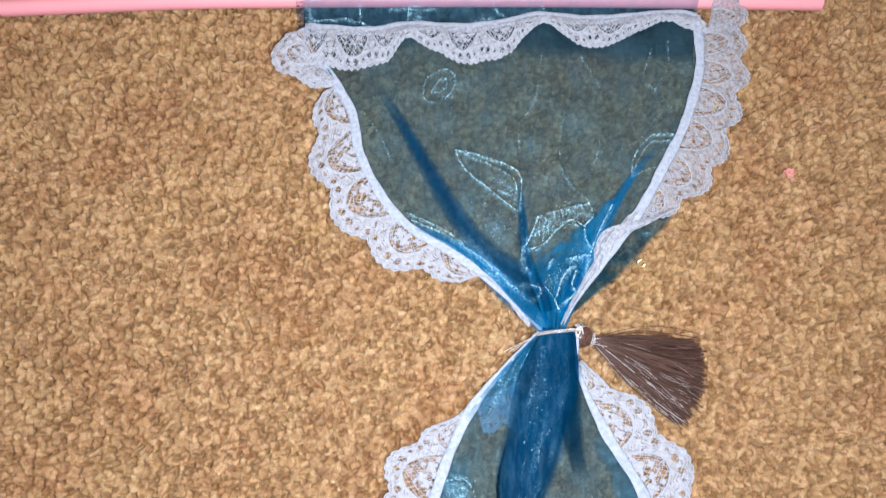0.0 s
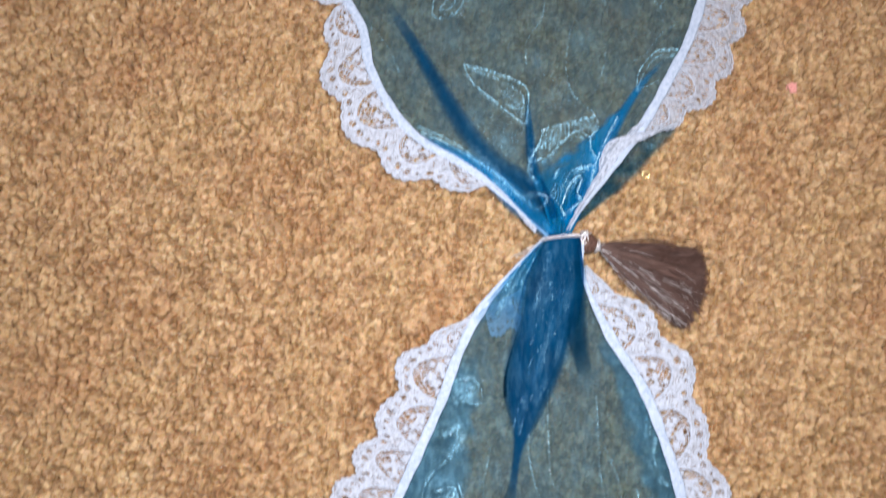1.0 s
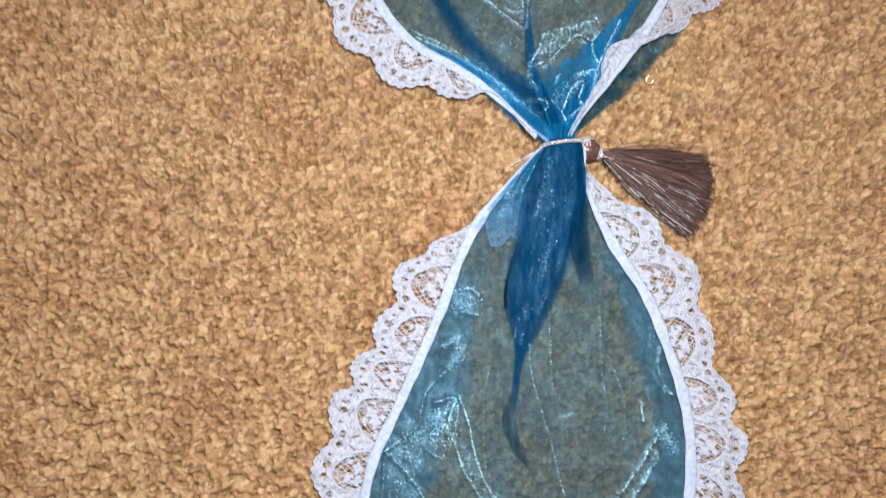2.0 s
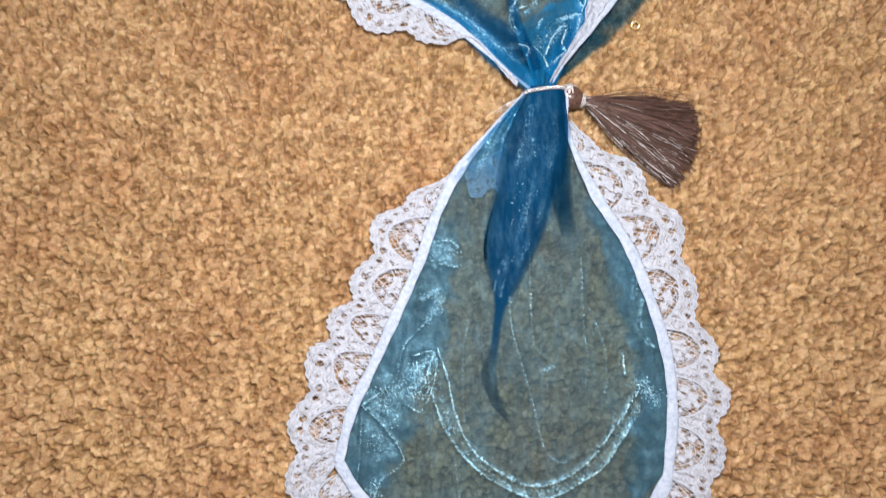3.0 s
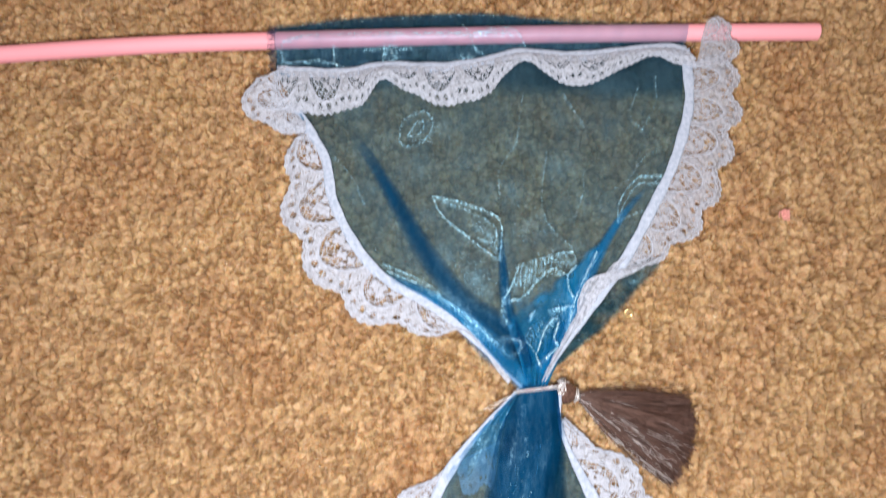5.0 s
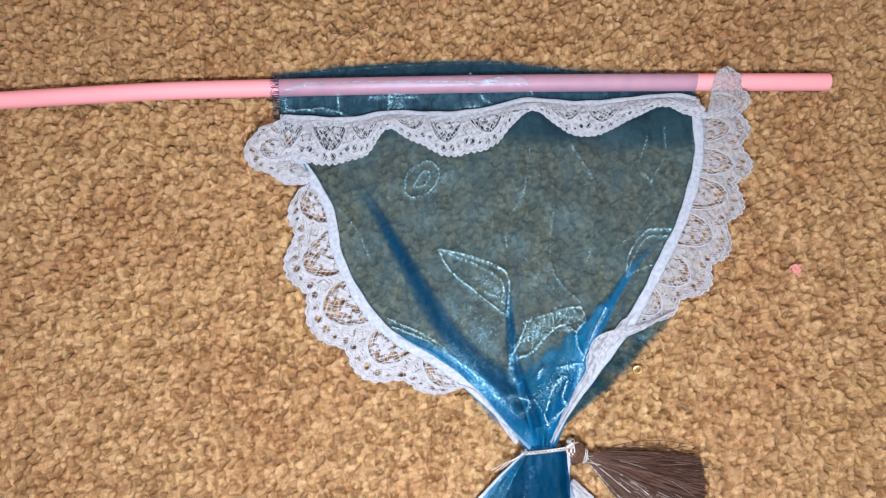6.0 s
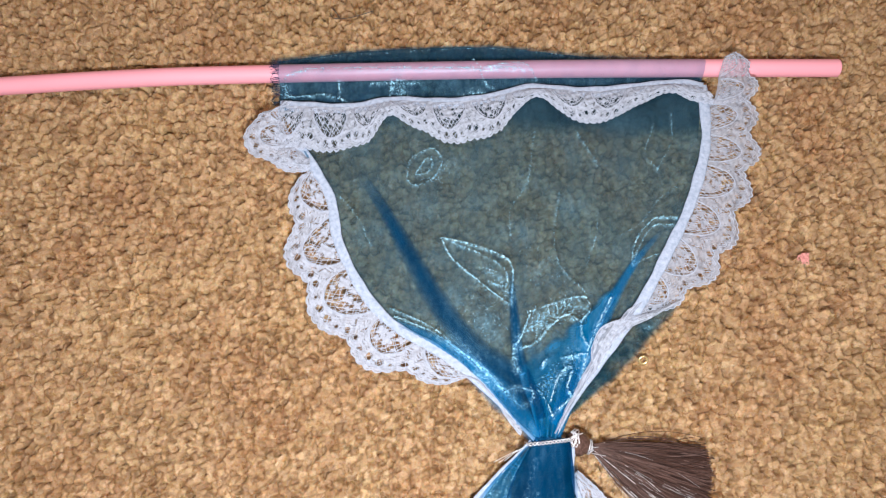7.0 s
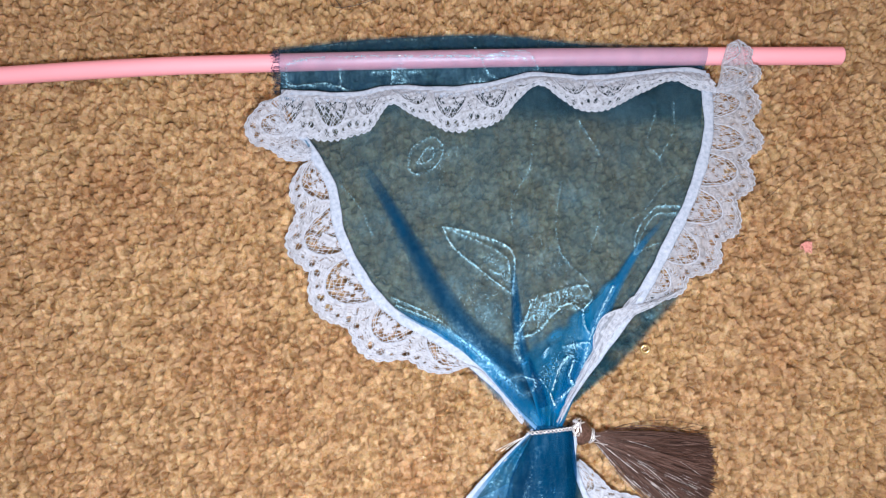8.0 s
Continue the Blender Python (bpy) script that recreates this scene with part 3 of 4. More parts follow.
def layer(name, edge, fade, m, n, z, lines, seed, flip=False):
    """A further layer of cloth that lies over a panel beside its edge and thins out towards the inner side."""
    grid = between(edge, fade, m, n, lambda x, y, v, w: z + 0.0003 * waves(x, y, 0.010, seed) + knotted(x, y, 0.003, 0.016) + creases(x, y, lines))
    me = creased(name, grid, ORGANZA_SHEEN, lines)
    w = np.linspace(0, 1, n)[None] + np.zeros((m, 1))
    v = np.linspace(0, 1, m)[:, None] + np.zeros((1, n))
    ragged = 0.10 * waves(grid[..., 0], grid[..., 1], 0.012, seed + 1)
    carry(me, "thinned", np.clip(np.maximum((w + ragged - 0.72) / 0.28, 1 - v / 0.10), 0, 1))
    return part(name, me, curtain)


left_layer = layer("inner_layer", LL[3:], [(0.0020, -0.0700), (0.0010, -0.0873), (-0.0018, -0.1110), (-0.0110, -0.1316), (-0.0150, -0.1473), (-0.0250, -0.1610)], 300, 120, 0.0044, LEFT_CREASES, 45)
layer("inner_layer", LR[2:], [(0.0400, -0.0655), (0.0462, -0.0809), (0.0491, -0.0954), (0.0545, -0.1170), (0.0565, -0.1277), (0.0520, -0.1453), (0.0515, -0.1662)], 260, 60, 0.0042, [([(0.0600, -0.1000), (0.0590, -0.1080), (0.0630, -0.1150)], 0.0004, 0.0010, 0.5)], 47)


def over_rod(x, y):
    d = np.abs(y - rod_line(x))
    return np.where(d < 0.0030, 0.0035 + np.sqrt(np.maximum(0.0035**2 - d * d, 0)), 0.0018 + 0.0032 * np.exp(-((d - 0.0030) / 0.0035)))


def pocket_height(x, y, v, w):
    return over_rod(x, y) + 0.0002 * waves(x, y, 0.008, 21) + creases(x, y, POCKET_CREASES)


POCKET_CREASES = [
    ([(-0.0530, 0.0900), (-0.0470, 0.0911), (-0.0300, 0.0916), (0.0000, 0.0914), (0.0250, 0.0914)], 0.0, 0.0012, 0.80),
    ([(0.0040, 0.0915), (0.0120, 0.0905), (0.0200, 0.0912)], 0.0, 0.0010, 0.6),
    ([(-0.0170, 0.0880), (-0.0165, 0.0820)], 0.0, 0.0018, 0.5),
    ([(-0.0570, 0.0870), (-0.0555, 0.0820)], 0.0, 0.0016, 0.5),
    ([(-0.0560, 0.0890), (-0.0470, 0.0903), (-0.0200, 0.0908), (0.0100, 0.0906)], 0.0002, 0.0006, 0.35),
    ([(-0.0560, 0.0880), (-0.0555, 0.0830), (-0.0430, 0.0835), (-0.0360, 0.0810)], 0.0005, 0.0007, 0.7),
    ([(-0.0380, 0.0870), (-0.0375, 0.0820), (-0.0330, 0.0805)], 0.0005, 0.0009, 0.7),
    ([(-0.0200, 0.0875), (-0.0205, 0.0815)], 0.0005, 0.0012, 0.9),
    ([(-0.0270, 0.0870), (-0.0100, 0.0872)], 0.0002, 0.0006, 0.5),
    ([(0.0080, 0.0950), (0.0120, 0.0880), (0.0160, 0.0850)], 0.0004, 0.0007, 0.6),
    ([(0.0000, 0.0930), (0.0080, 0.0905), (0.0140, 0.0920), (0.0250, 0.0930), (0.0300, 0.0880)], 0.0003, 0.0006, 0.6),
    ([(0.0050, 0.0830), (0.0100, 0.0840), (0.0120, 0.0820)], 0.0, 0.0016, 0.4),
    ([(-0.0500, 0.0968), (-0.0200, 0.0990), (0.0127, 0.1005), (0.0399, 0.0975)], 0.0, 0.0007, 0.30),
]
rod_pocket = part("rod_pocket", creased("rod_pocket", between(TOP, HEAD, 380, 80, pocket_height), ORGANZA, POCKET_CREASES), curtain)
back = between(TOP, [(-0.0585, 0.0735), (-0.02, 0.0715), (0.02, 0.0695), (0.05, 0.0680), (0.0850, 0.0660)], 160, 60, lambda x, y, v, w: 0.0009 + np.where(w > 0.55, 0.0009, 0) + 0.0002 * waves(x, y, 0.01, 22))
part("pocket_back", carry(sheet("pocket_back", back, ORGANZA_DEEP), "thinned", np.clip((np.linspace(0, 1, 60)[None] + 0.05 * waves(back[..., 0], back[..., 1], 0.02, 24) - 0.80) / 0.2, 0, 1)), curtain)
flap = between([(0.0680, 0.0105), (0.0590, 0.0060), (0.0505, -0.0038), (0.0390, -0.0188), (0.0310, -0.0300)], [(0.0738, 0.0100), *FLAP, (0.0315, -0.0305)], 120, 40, lambda x, y, v, w: 0.0026 + 0.0004 * waves(x, y, 0.009, 23))
FLAP_CREASES = [([(0.0665, 0.0045), (0.0600, 0.0005), (0.0620, -0.0035)], 0.0, 0.0010, 0.45), ([(0.0690, 0.0070), (0.0630, 0.0030)], 0.0, 0.0014, 0.35)]
part("side_flap", carry(creased("side_flap", flap, ORGANZA_DEEP, FLAP_CREASES), "thinned", np.clip(np.maximum(0.20 - 0.20 * np.linspace(0, 1, 120)[:, None], np.linspace(-3.0, 1.1, 40)[None]) + 0.12 * waves(flap[..., 0], flap[..., 1], 0.01, 26), 0, 1)), curtain)


def frayed(name, x, y0, y1, count, seed):
    """Loose blue threads at a raw cut edge."""
    r = np.random.default_rng(seed)
    pieces = []
    for k in range(count):
        y = r.uniform(y0, y1)
        z = float(over_rod(np.array([x]), np.array([y]))[0]) + 0.0003
        far = r.uniform(0.0006, 0.0030)
        p = np.array([(x + 0.0006, y, z), (x - far * 0.5, y + r.normal(0, 0.0004), z), (x - far, y + r.normal(0, 0.0008), z - 0.0004)])
        pieces.append(tube(spline(p, 8), 0.00006, 4))
    return part(name, mesh_of(name, *joined(pieces), ORGANZA_FOLD), rod_pocket, "frayed blue threads of the cut edge")


frayed("frayed_edge", -0.0588, 0.0800, 0.0965, 70, 9)["kind"] = "stuff"


def pleat(name, points, widths, z, high=0.0016, mat=None, soft=1.0, rising=False, sheer=0.0):
    """A flattened fold of cloth: two skins along a curve, wider and narrower."""
    n, m = 110, 15
    c = spline(points, n)
    w = np.interp(np.linspace(0, 1, n), np.linspace(0, 1, len(widths)), widths)
    t = np.gradient(c[:, :2], axis=0)
    t /= np.linalg.norm(t, axis=1)[:, None]
    nrm = np.stack([-t[:, 1], t[:, 0]], 1)
    a = np.linspace(0, 2 * np.pi, 2 * m, endpoint=False)
    xy = c[:, None, :2] + nrm[:, None] * (np.cos(a)[None, :, None] * w[:, None, None] / 2)
    x, y = xy[..., 0], xy[..., 1]
    zz = z + np.sin(a)[None] * high / 2 * np.minimum(1, w / 0.004)[:, None] + knotted(x, y, 0.0028, 0.016) + 0.00012 * np.sin(np.cos(a)[None] * 9 + np.linspace(0, 5, n)[:, None])
    v = np.concatenate([xy, zz[..., None]], -1)
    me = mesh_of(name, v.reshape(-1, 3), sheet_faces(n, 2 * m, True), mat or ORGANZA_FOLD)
    glow = np.zeros_like(x)
    for line, _, wide, shine in UPPER_CREASES:
        glow = np.maximum(glow, shine * np.exp(-((away(x, y, spline(line, 30)) / wide) ** 2)))
    carry(me, "painted_sheen", glow)
    carry(me, "thinned", soft * np.maximum(sheer + (1 - sheer) * np.abs(np.cos(a)[None]) ** 1.3, np.clip(1 - np.linspace(0, 2.6, n)[::-1 if rising else 1, None], 0, 1)))
    return part(name, me, curtain)


pleat("pleat", [(-0.0310, 0.0560), (-0.0210, 0.0400), (-0.0110, 0.0220), (-0.0020, 0.0070), (0.0080, -0.0050), (0.0190, -0.0125), (0.0270, -0.0240)], (0.0026, 0.0048, 0.0066, 0.0080, 0.0090, 0.0090, 0.0064), 0.0048, high=0.0010, sheer=0.30)
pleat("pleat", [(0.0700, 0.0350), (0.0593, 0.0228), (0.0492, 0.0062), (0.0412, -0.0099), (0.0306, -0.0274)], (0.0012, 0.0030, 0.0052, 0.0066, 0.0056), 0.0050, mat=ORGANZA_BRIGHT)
pleat("pleat", [(0.0194, 0.0213), (0.0200, 0.0065), (0.0214, -0.0080), (0.0271, -0.0257)], (0.0012, 0.0036, 0.0050, 0.0050), 0.0050)
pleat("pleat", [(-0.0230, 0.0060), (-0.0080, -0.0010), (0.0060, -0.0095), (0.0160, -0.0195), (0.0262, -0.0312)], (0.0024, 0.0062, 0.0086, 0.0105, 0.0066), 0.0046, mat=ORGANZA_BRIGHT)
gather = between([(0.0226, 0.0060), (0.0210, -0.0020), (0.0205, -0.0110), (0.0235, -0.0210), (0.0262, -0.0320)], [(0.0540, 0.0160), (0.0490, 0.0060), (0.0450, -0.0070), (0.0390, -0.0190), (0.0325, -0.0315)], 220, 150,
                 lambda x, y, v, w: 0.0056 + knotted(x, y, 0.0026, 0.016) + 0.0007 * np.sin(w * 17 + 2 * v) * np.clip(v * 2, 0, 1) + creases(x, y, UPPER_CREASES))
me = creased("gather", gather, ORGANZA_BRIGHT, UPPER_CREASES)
gx, gy = gather[..., 0], gather[..., 1]
w = np.linspace(0, 1, 150)[None] + np.zeros((220, 1))
above = ((gy + 0.0116) * 0.0205 - (gx - 0.0215) * 0.0172) / 0.0268 + 0.0012 * waves(gx, gy, 0.006, 27)
carry(me, "thinned", np.clip(np.clip((above + 0.0022) / 0.0050, 0.10, 0.92) - 0.9 * np.exp(-(((w - 0.93) / 0.14) ** 2)) + np.clip(1 - np.linspace(0, 4.0, 220)[:, None], 0, 1), 0, 1))
part("gather", me, curtain)


def centre_fold(name, z, high, inset, seed):
    n, m = 170, 20
    a, b = spline(FOLDL, n), spline(FOLDR, n)
    mid, half = (a + b) / 2, (b - a) / 2 * inset * np.linspace(0.95, 1.9, n)[:, None]
    ang = np.linspace(0, 2 * np.pi, 2 * m, endpoint=False)
    xy = mid[:, None] + half[:, None] * np.cos(ang)[None, :, None]
    wide = np.linalg.norm(half, axis=1)
    x, y = xy[..., 0], xy[..., 1]
    zz = z + np.sin(ang)[None] * high * np.minimum(1, wide / 0.003)[:, None] + knotted(x, y, 0.0026, 0.016) + 0.00015 * np.sin(np.cos(ang)[None] * 8 + seed) * np.minimum(1, wide / 0.003)[:, None]
    zz = zz + creases(x, y, [([(0.0290, -0.050), (0.0240, -0.068), (0.0160, -0.088), (0.0140, -0.098)], 0.0003, 0.0004, 0.5), ([(0.0330, -0.050), (0.0290, -0.068), (0.0200, -0.088)], 0.0003, 0.0004, 0.5)])
    v = np.concatenate([xy, zz[..., None]], -1)
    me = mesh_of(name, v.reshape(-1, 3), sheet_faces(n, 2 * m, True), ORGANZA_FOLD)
    glow = np.zeros_like(x)
    for line, wide, shine in (([(0.0290, -0.050), (0.0240, -0.068), (0.0160, -0.088), (0.0140, -0.098)], 0.0004, 0.14), ([(0.0250, -0.0380), (0.0230, -0.0470), (0.0200, -0.0560)], 0.0007, 0.12), ([(0.0320, -0.0400), (0.0330, -0.0480), (0.0310, -0.0560)], 0.0008, 0.10), ([(0.0240, -0.0540), (0.0260, -0.0520), (0.0250, -0.0480)], 0.0007, 0.12), ([(0.0330, -0.050), (0.0290, -0.068), (0.0200, -0.088)], 0.0004, 0.12)):
        glow = np.maximum(glow, shine * np.exp(-((away(x, y, spline(line, 30)) / wide) ** 2)))
    remember(v)
    carry(me, "painted_sheen", glow)
    carry(me, "thinned", np.clip(np.maximum(np.linspace(-0.9, 1.35, n)[:, None], np.linspace(0.15, 2.8, n)[:, None] * np.abs(np.cos(ang)[None]) ** 2), 0, 1))
    return part(name, me, curtain)


front_fold = centre_fold("centre_fold", 0.0056, 0.0008, 1.0, 41)
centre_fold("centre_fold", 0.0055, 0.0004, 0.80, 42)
side = between(LL[:5], FOLDL[:5], 110, 50, lambda x, y, v, w: 0.0052 + knotted(x, y, 0.0026, 0.016) + 0.0005 * np.sin(w * 9) * (1 - v) + 0.0002 * waves(x, y, 0.006, 43))
# flat: highlights laid on the side fold, no relief
SIDE_CREASES = [
    ([(0.0200, -0.0400), (0.0120, -0.0490), (0.0080, -0.0570)], 0.0, 0.0018, 0.60),
    ([(0.0230, -0.0370), (0.0190, -0.0450), (0.0170, -0.0530)], 0.0, 0.0009, 0.75),
    ([(0.0170, -0.0420), (0.0150, -0.0500)], 0.0, 0.0007, 0.80),
    ([(0.0120, -0.0470), (0.0100, -0.0520), (0.0130, -0.0550)], 0.0, 0.0008, 0.80),
]
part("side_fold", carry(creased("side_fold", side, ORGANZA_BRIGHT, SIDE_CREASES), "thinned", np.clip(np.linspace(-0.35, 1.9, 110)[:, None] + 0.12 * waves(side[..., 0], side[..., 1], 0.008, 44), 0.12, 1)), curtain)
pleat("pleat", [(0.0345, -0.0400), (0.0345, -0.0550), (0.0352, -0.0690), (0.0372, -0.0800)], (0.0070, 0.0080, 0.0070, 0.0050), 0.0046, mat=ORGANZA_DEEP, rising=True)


def glints(name, lines, seed, label, parent):
    """Pale dashes that stand for glints on the weave: short ones across the creases, scattered ones on sheen patches.
    """
    r = np.random.default_rng(seed)
    verts, faces = [], []
    for points, _, wide, shine in lines:
        c = spline(points, 200)
        run = length(c)
        fine = wide < 0.0014
        count = int(run * (7400 * shine ** 1.4 if fine else 6.5e6 * wide * shine)) + 3
        t = np.gradient(c, axis=0)
        for at in r.uniform(0, 1, count):
            k = int(at * 199)
            if fine and np.sin(at * run / 0.0011 + 2 * np.sin(at * run / 0.0037)) < r.uniform(-1.6, 0.2):
                continue
            head = np.arctan2(t[k, 1], t[k, 0])
            off = r.normal(0, 0.00013 if fine else wide * 0.55)
            x, y = c[k, 0] - np.sin(head) * off + (0 if fine else r.normal(0, wide * 0.3)), c[k, 1] + np.cos(head) * off
            z = ZMAP.get((round(x * 2000), round(y * 2000)))
            if z is None:
                continue
            z = z * 1e-6 + 0.00018
            turn = (head + (np.pi / 2 if r.uniform() < 0.65 else 0) + r.normal(0, 0.25)) if fine else r.choice((0.2, 1.75)) + r.normal(0, 0.3)
            far = r.uniform(0.00010, 0.00034) * (0.6 + 0.5 * shine) if fine else r.uniform(0.00010, 0.00036)
            thin = r.uniform(0.00003, 0.00006) * (0.55 + 0.55 * shine)
            d, q = np.array((np.cos(turn), np.sin(turn), r.normal(0, 0.25))), np.array((-np.sin(turn), np.cos(turn), r.normal(0, 0.5)))
            p = np.array((x, y, z))
            n = len(verts)
            verts += [p - d * far - q * thin, p + d * far - q * thin, p + d * far + q * thin, p - d * far + q * thin]
            faces.append((n, n + 1, n + 2, n + 3))
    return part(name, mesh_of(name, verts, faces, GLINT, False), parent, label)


glints("crease_glint", UPPER_CREASES, 61, "pale dashes standing for glints along the creases", upper_panel)["kind"] = "stuff"
glints("crease_glint", LOWER_CREASES, 62, "pale dashes standing for glints along the creases", lower_panel)["kind"] = "stuff"
glints("crease_glint", LEFT_CREASES, 63, "pale dashes standing for glints along the creases", left_layer)["kind"] = "stuff"
glints("crease_glint", POCKET_CREASES, 64, "pale dashes standing for glints along the creases", rod_pocket)["kind"] = "stuff"
STITCHES = [
    ([(0.030, -0.050), (0.029, -0.056), (0.028, -0.062), (0.024, -0.069), (0.022, -0.075), (0.020, -0.082), (0.016, -0.091), (0.014, -0.098)], 0, 0.0004, 0.55),
    ([(0.022, -0.069), (0.018, -0.075), (0.017, -0.082), (0.014, -0.089), (0.012, -0.096)], 0, 0.0004, 0.55),
    ([(0.026, -0.052), (0.025, -0.059), (0.021, -0.064), (0.018, -0.069)], 0, 0.0010, 0.5),
    ([(0.0230, -0.0560), (0.0200, -0.0640), (0.0185, -0.0680)], 0, 0.0020, 0.18),
]
glints("stitch_glint", STITCHES, 65, "pale dashes standing for dotted glints down the fold", front_fold)["kind"] = "stuff"


def hem(name, points, wide, z):
    """A narrow woven tape sewn along an edge, domed and stitched."""
    n = int(length(spline(points, 200)) / 0.0004)
    c = spline(points, n)
    t = np.gradient(c, axis=0)
    t /= np.linalg.norm(t, axis=1)[:, None]
    nrm = np.stack([-t[:, 1], t[:, 0]], 1)
    q = np.array([-1, -0.92, -0.6, -0.25, 0.1, 0.45, 0.75, 0.93, 1, 0.9, 0.0, -0.9])
    up = np.array([0.0, 0.45, 0.85, 1.0, 1.0, 0.95, 0.8, 0.45, 0.0, -0.25, -0.3, -0.25]) * 0.0005
    s = np.linspace(0, 1, n) * length(c)
    near = np.hypot(c[:, 0] - KNOT.x, c[:, 1] - KNOT.y)
    r = wide / 2 * np.clip(near / 0.036, 0.34, 1) * (1 + 0.07 * np.sin(s / 0.0042) + 0.06 * np.sin(s / 0.0017 + 1))
    xy = c[:, None] + nrm[:, None] * (q[None, :] * r[:, None])[..., None]
    zz = z + up[None] * (1 + 0.05 * np.sin(s / 0.00032))[:, None] + knotted(xy[..., 0], xy[..., 1], 0.0026, 0.016)
    v = np.concatenate([xy, zz[..., None]], -1)
    return part(name, mesh_of(name, v.reshape(-1, 3), sheet_faces(n, len(q), True), RIBBON), curtain, "pale blue-white woven edging tape")


hem("hem_tape", HEAD, 0.0038, 0.0050)
hem("hem_tape", [(-0.0525, 0.0665), *UL], 0.0034, 0.0050)
hem("hem_tape", [(0.0862, 0.0850), *UR], 0.0036, 0.0054)
hem("hem_tape", LL, 0.0034, 0.0046)
hem("hem_tape", [*LR, (0.0645, -0.1580), (0.0620, -0.1625)], 0.0036, 0.0046)
hem("hem_tape", LB, 0.0034, 0.0046)


# ---- lace: scalloped, with flower windows, net and eyelets ----
def scallop_edge(u, wavy=1.0):
    """How far out the lace reaches, in its own units, with small rounded picots."""
    x = (u - np.round(u)) * 18.0
    return 15.6 + wavy * (1.95 * np.cos(2 * np.pi * x / 18.0) - 0.35 * np.cos(4 * np.pi * x / 18.0)) + 0.80 * np.abs(np.cos(np.pi * u * 18.0 / 2.57))


def lace_density(u, x, v, seed, wavy=1.0):
    """How closely the threads lie: u counts the scallops (whole at each tip), x metres along, v of the width across; 0 is a hole."""
    P = 18.0
    ww = v * 0.018
    y = v * 18.0 + 0.16 * waves(x, ww, 0.008, seed + 1) + 0.10 * waves(x, ww, 0.0030, seed + 5)
    u = u + 0.010 * waves(x, ww, 0.009, seed) + 0.005 * waves(x, ww, 0.0032, seed + 6)
    X = (u - np.round(u)) * P
    xm = u * P
    edge = scallop_edge(u, wavy)
    rib = np.sin((edge - y) * 2 * np.pi / 1.15 + 0.8 * waves(x, ww, 0.004, seed + 3))
    d = 0.88 + 0.08 * rib + 0.09 * waves(x, ww, 0.0016, seed + 8) + 0.08 * waves(x, ww, 0.0045, seed + 9)
    slit = (rib < -0.72) & (waves(x, ww, 0.0034, seed + 12) > 0.45)
    d = np.where(slit, 0.20, d)
    fan = np.arctan2(np.abs(X) - 9.0, 11.5 - y)
    d = np.where((np.sin(fan * 13 + 0.5 * waves(x, ww, 0.004, seed + 3)) > 0.80) & (y < 8.5) & (np.abs(X) > 6.8), 0.15, d)
    rnd = np.random.default_rng(seed + 20).uniform(-1, 1, (64, 9, 4))
    which = (np.round(u).astype(int) + 16) % 64
    deep = y - 0.6
    lean = X - 0.16 * rnd[which, 0, 3] * deep
    e = (np.abs(lean) / (7.5 + 0.5 * rnd[which, 1, 3])) ** 1.8 + (np.abs(deep) / (10.2 + 1.0 * rnd[which, 2, 3])) ** 1.8
    inside = (e < 1) & (deep > 0)
    petal = np.full(X.shape, 9.0)
    for k, (bx, by, size) in enumerate(((-2.9, 2.9, 1.55), (0.5, 5.0, 1.65), (3.4, 2.9, 1.5), (0.1, 2.0, 1.2), (3.0, 6.4, 0.95), (-2.9, 6.1, 1.05), (-5.2, 1.2, 0.9), (5.3, 1.1, 0.9))):
        px, py, big = bx + 0.9 * rnd[which, k, 0], by + 0.7 * rnd[which, k, 1], size * (1 + 0.25 * rnd[which, k, 2])
        turn = np.arctan2(deep - py, lean - px)
        petal = np.minimum(petal, np.hypot(lean - px, (deep - py) * 1.1) / (big * (1 + 0.24 * np.sin(4 * turn + 5 * rnd[which, k, 3]))))
    stem = np.abs(lean - 1.1 * np.sin(deep * 0.8 + 3 * rnd[which, 5, 3])) < 0.22
    d = np.where(inside, np.where((petal < 1) | stem, 0.92 + 0.06 * waves(x, ww, 0.0014, seed + 11), 0.0), d)
    d = np.where((np.abs(e - 1.08) < 0.09) & (deep > 0), 0.97, d)
    for bx, by, rx, ry in ((1.65, 13.6, 0.95, 1.20), (7.5, 11.2, 0.90, 1.0), (4.7, 13.0, 0.45, 0.55)):
        hole = ((np.abs(X) - bx) / rx) ** 2 + ((y - by) / ry) ** 2
        d = np.where(hole < 1, 0.0, d)
    d = np.where(v < 0.06, 0.9, d)
    return np.where(y > edge, -1.0, d)


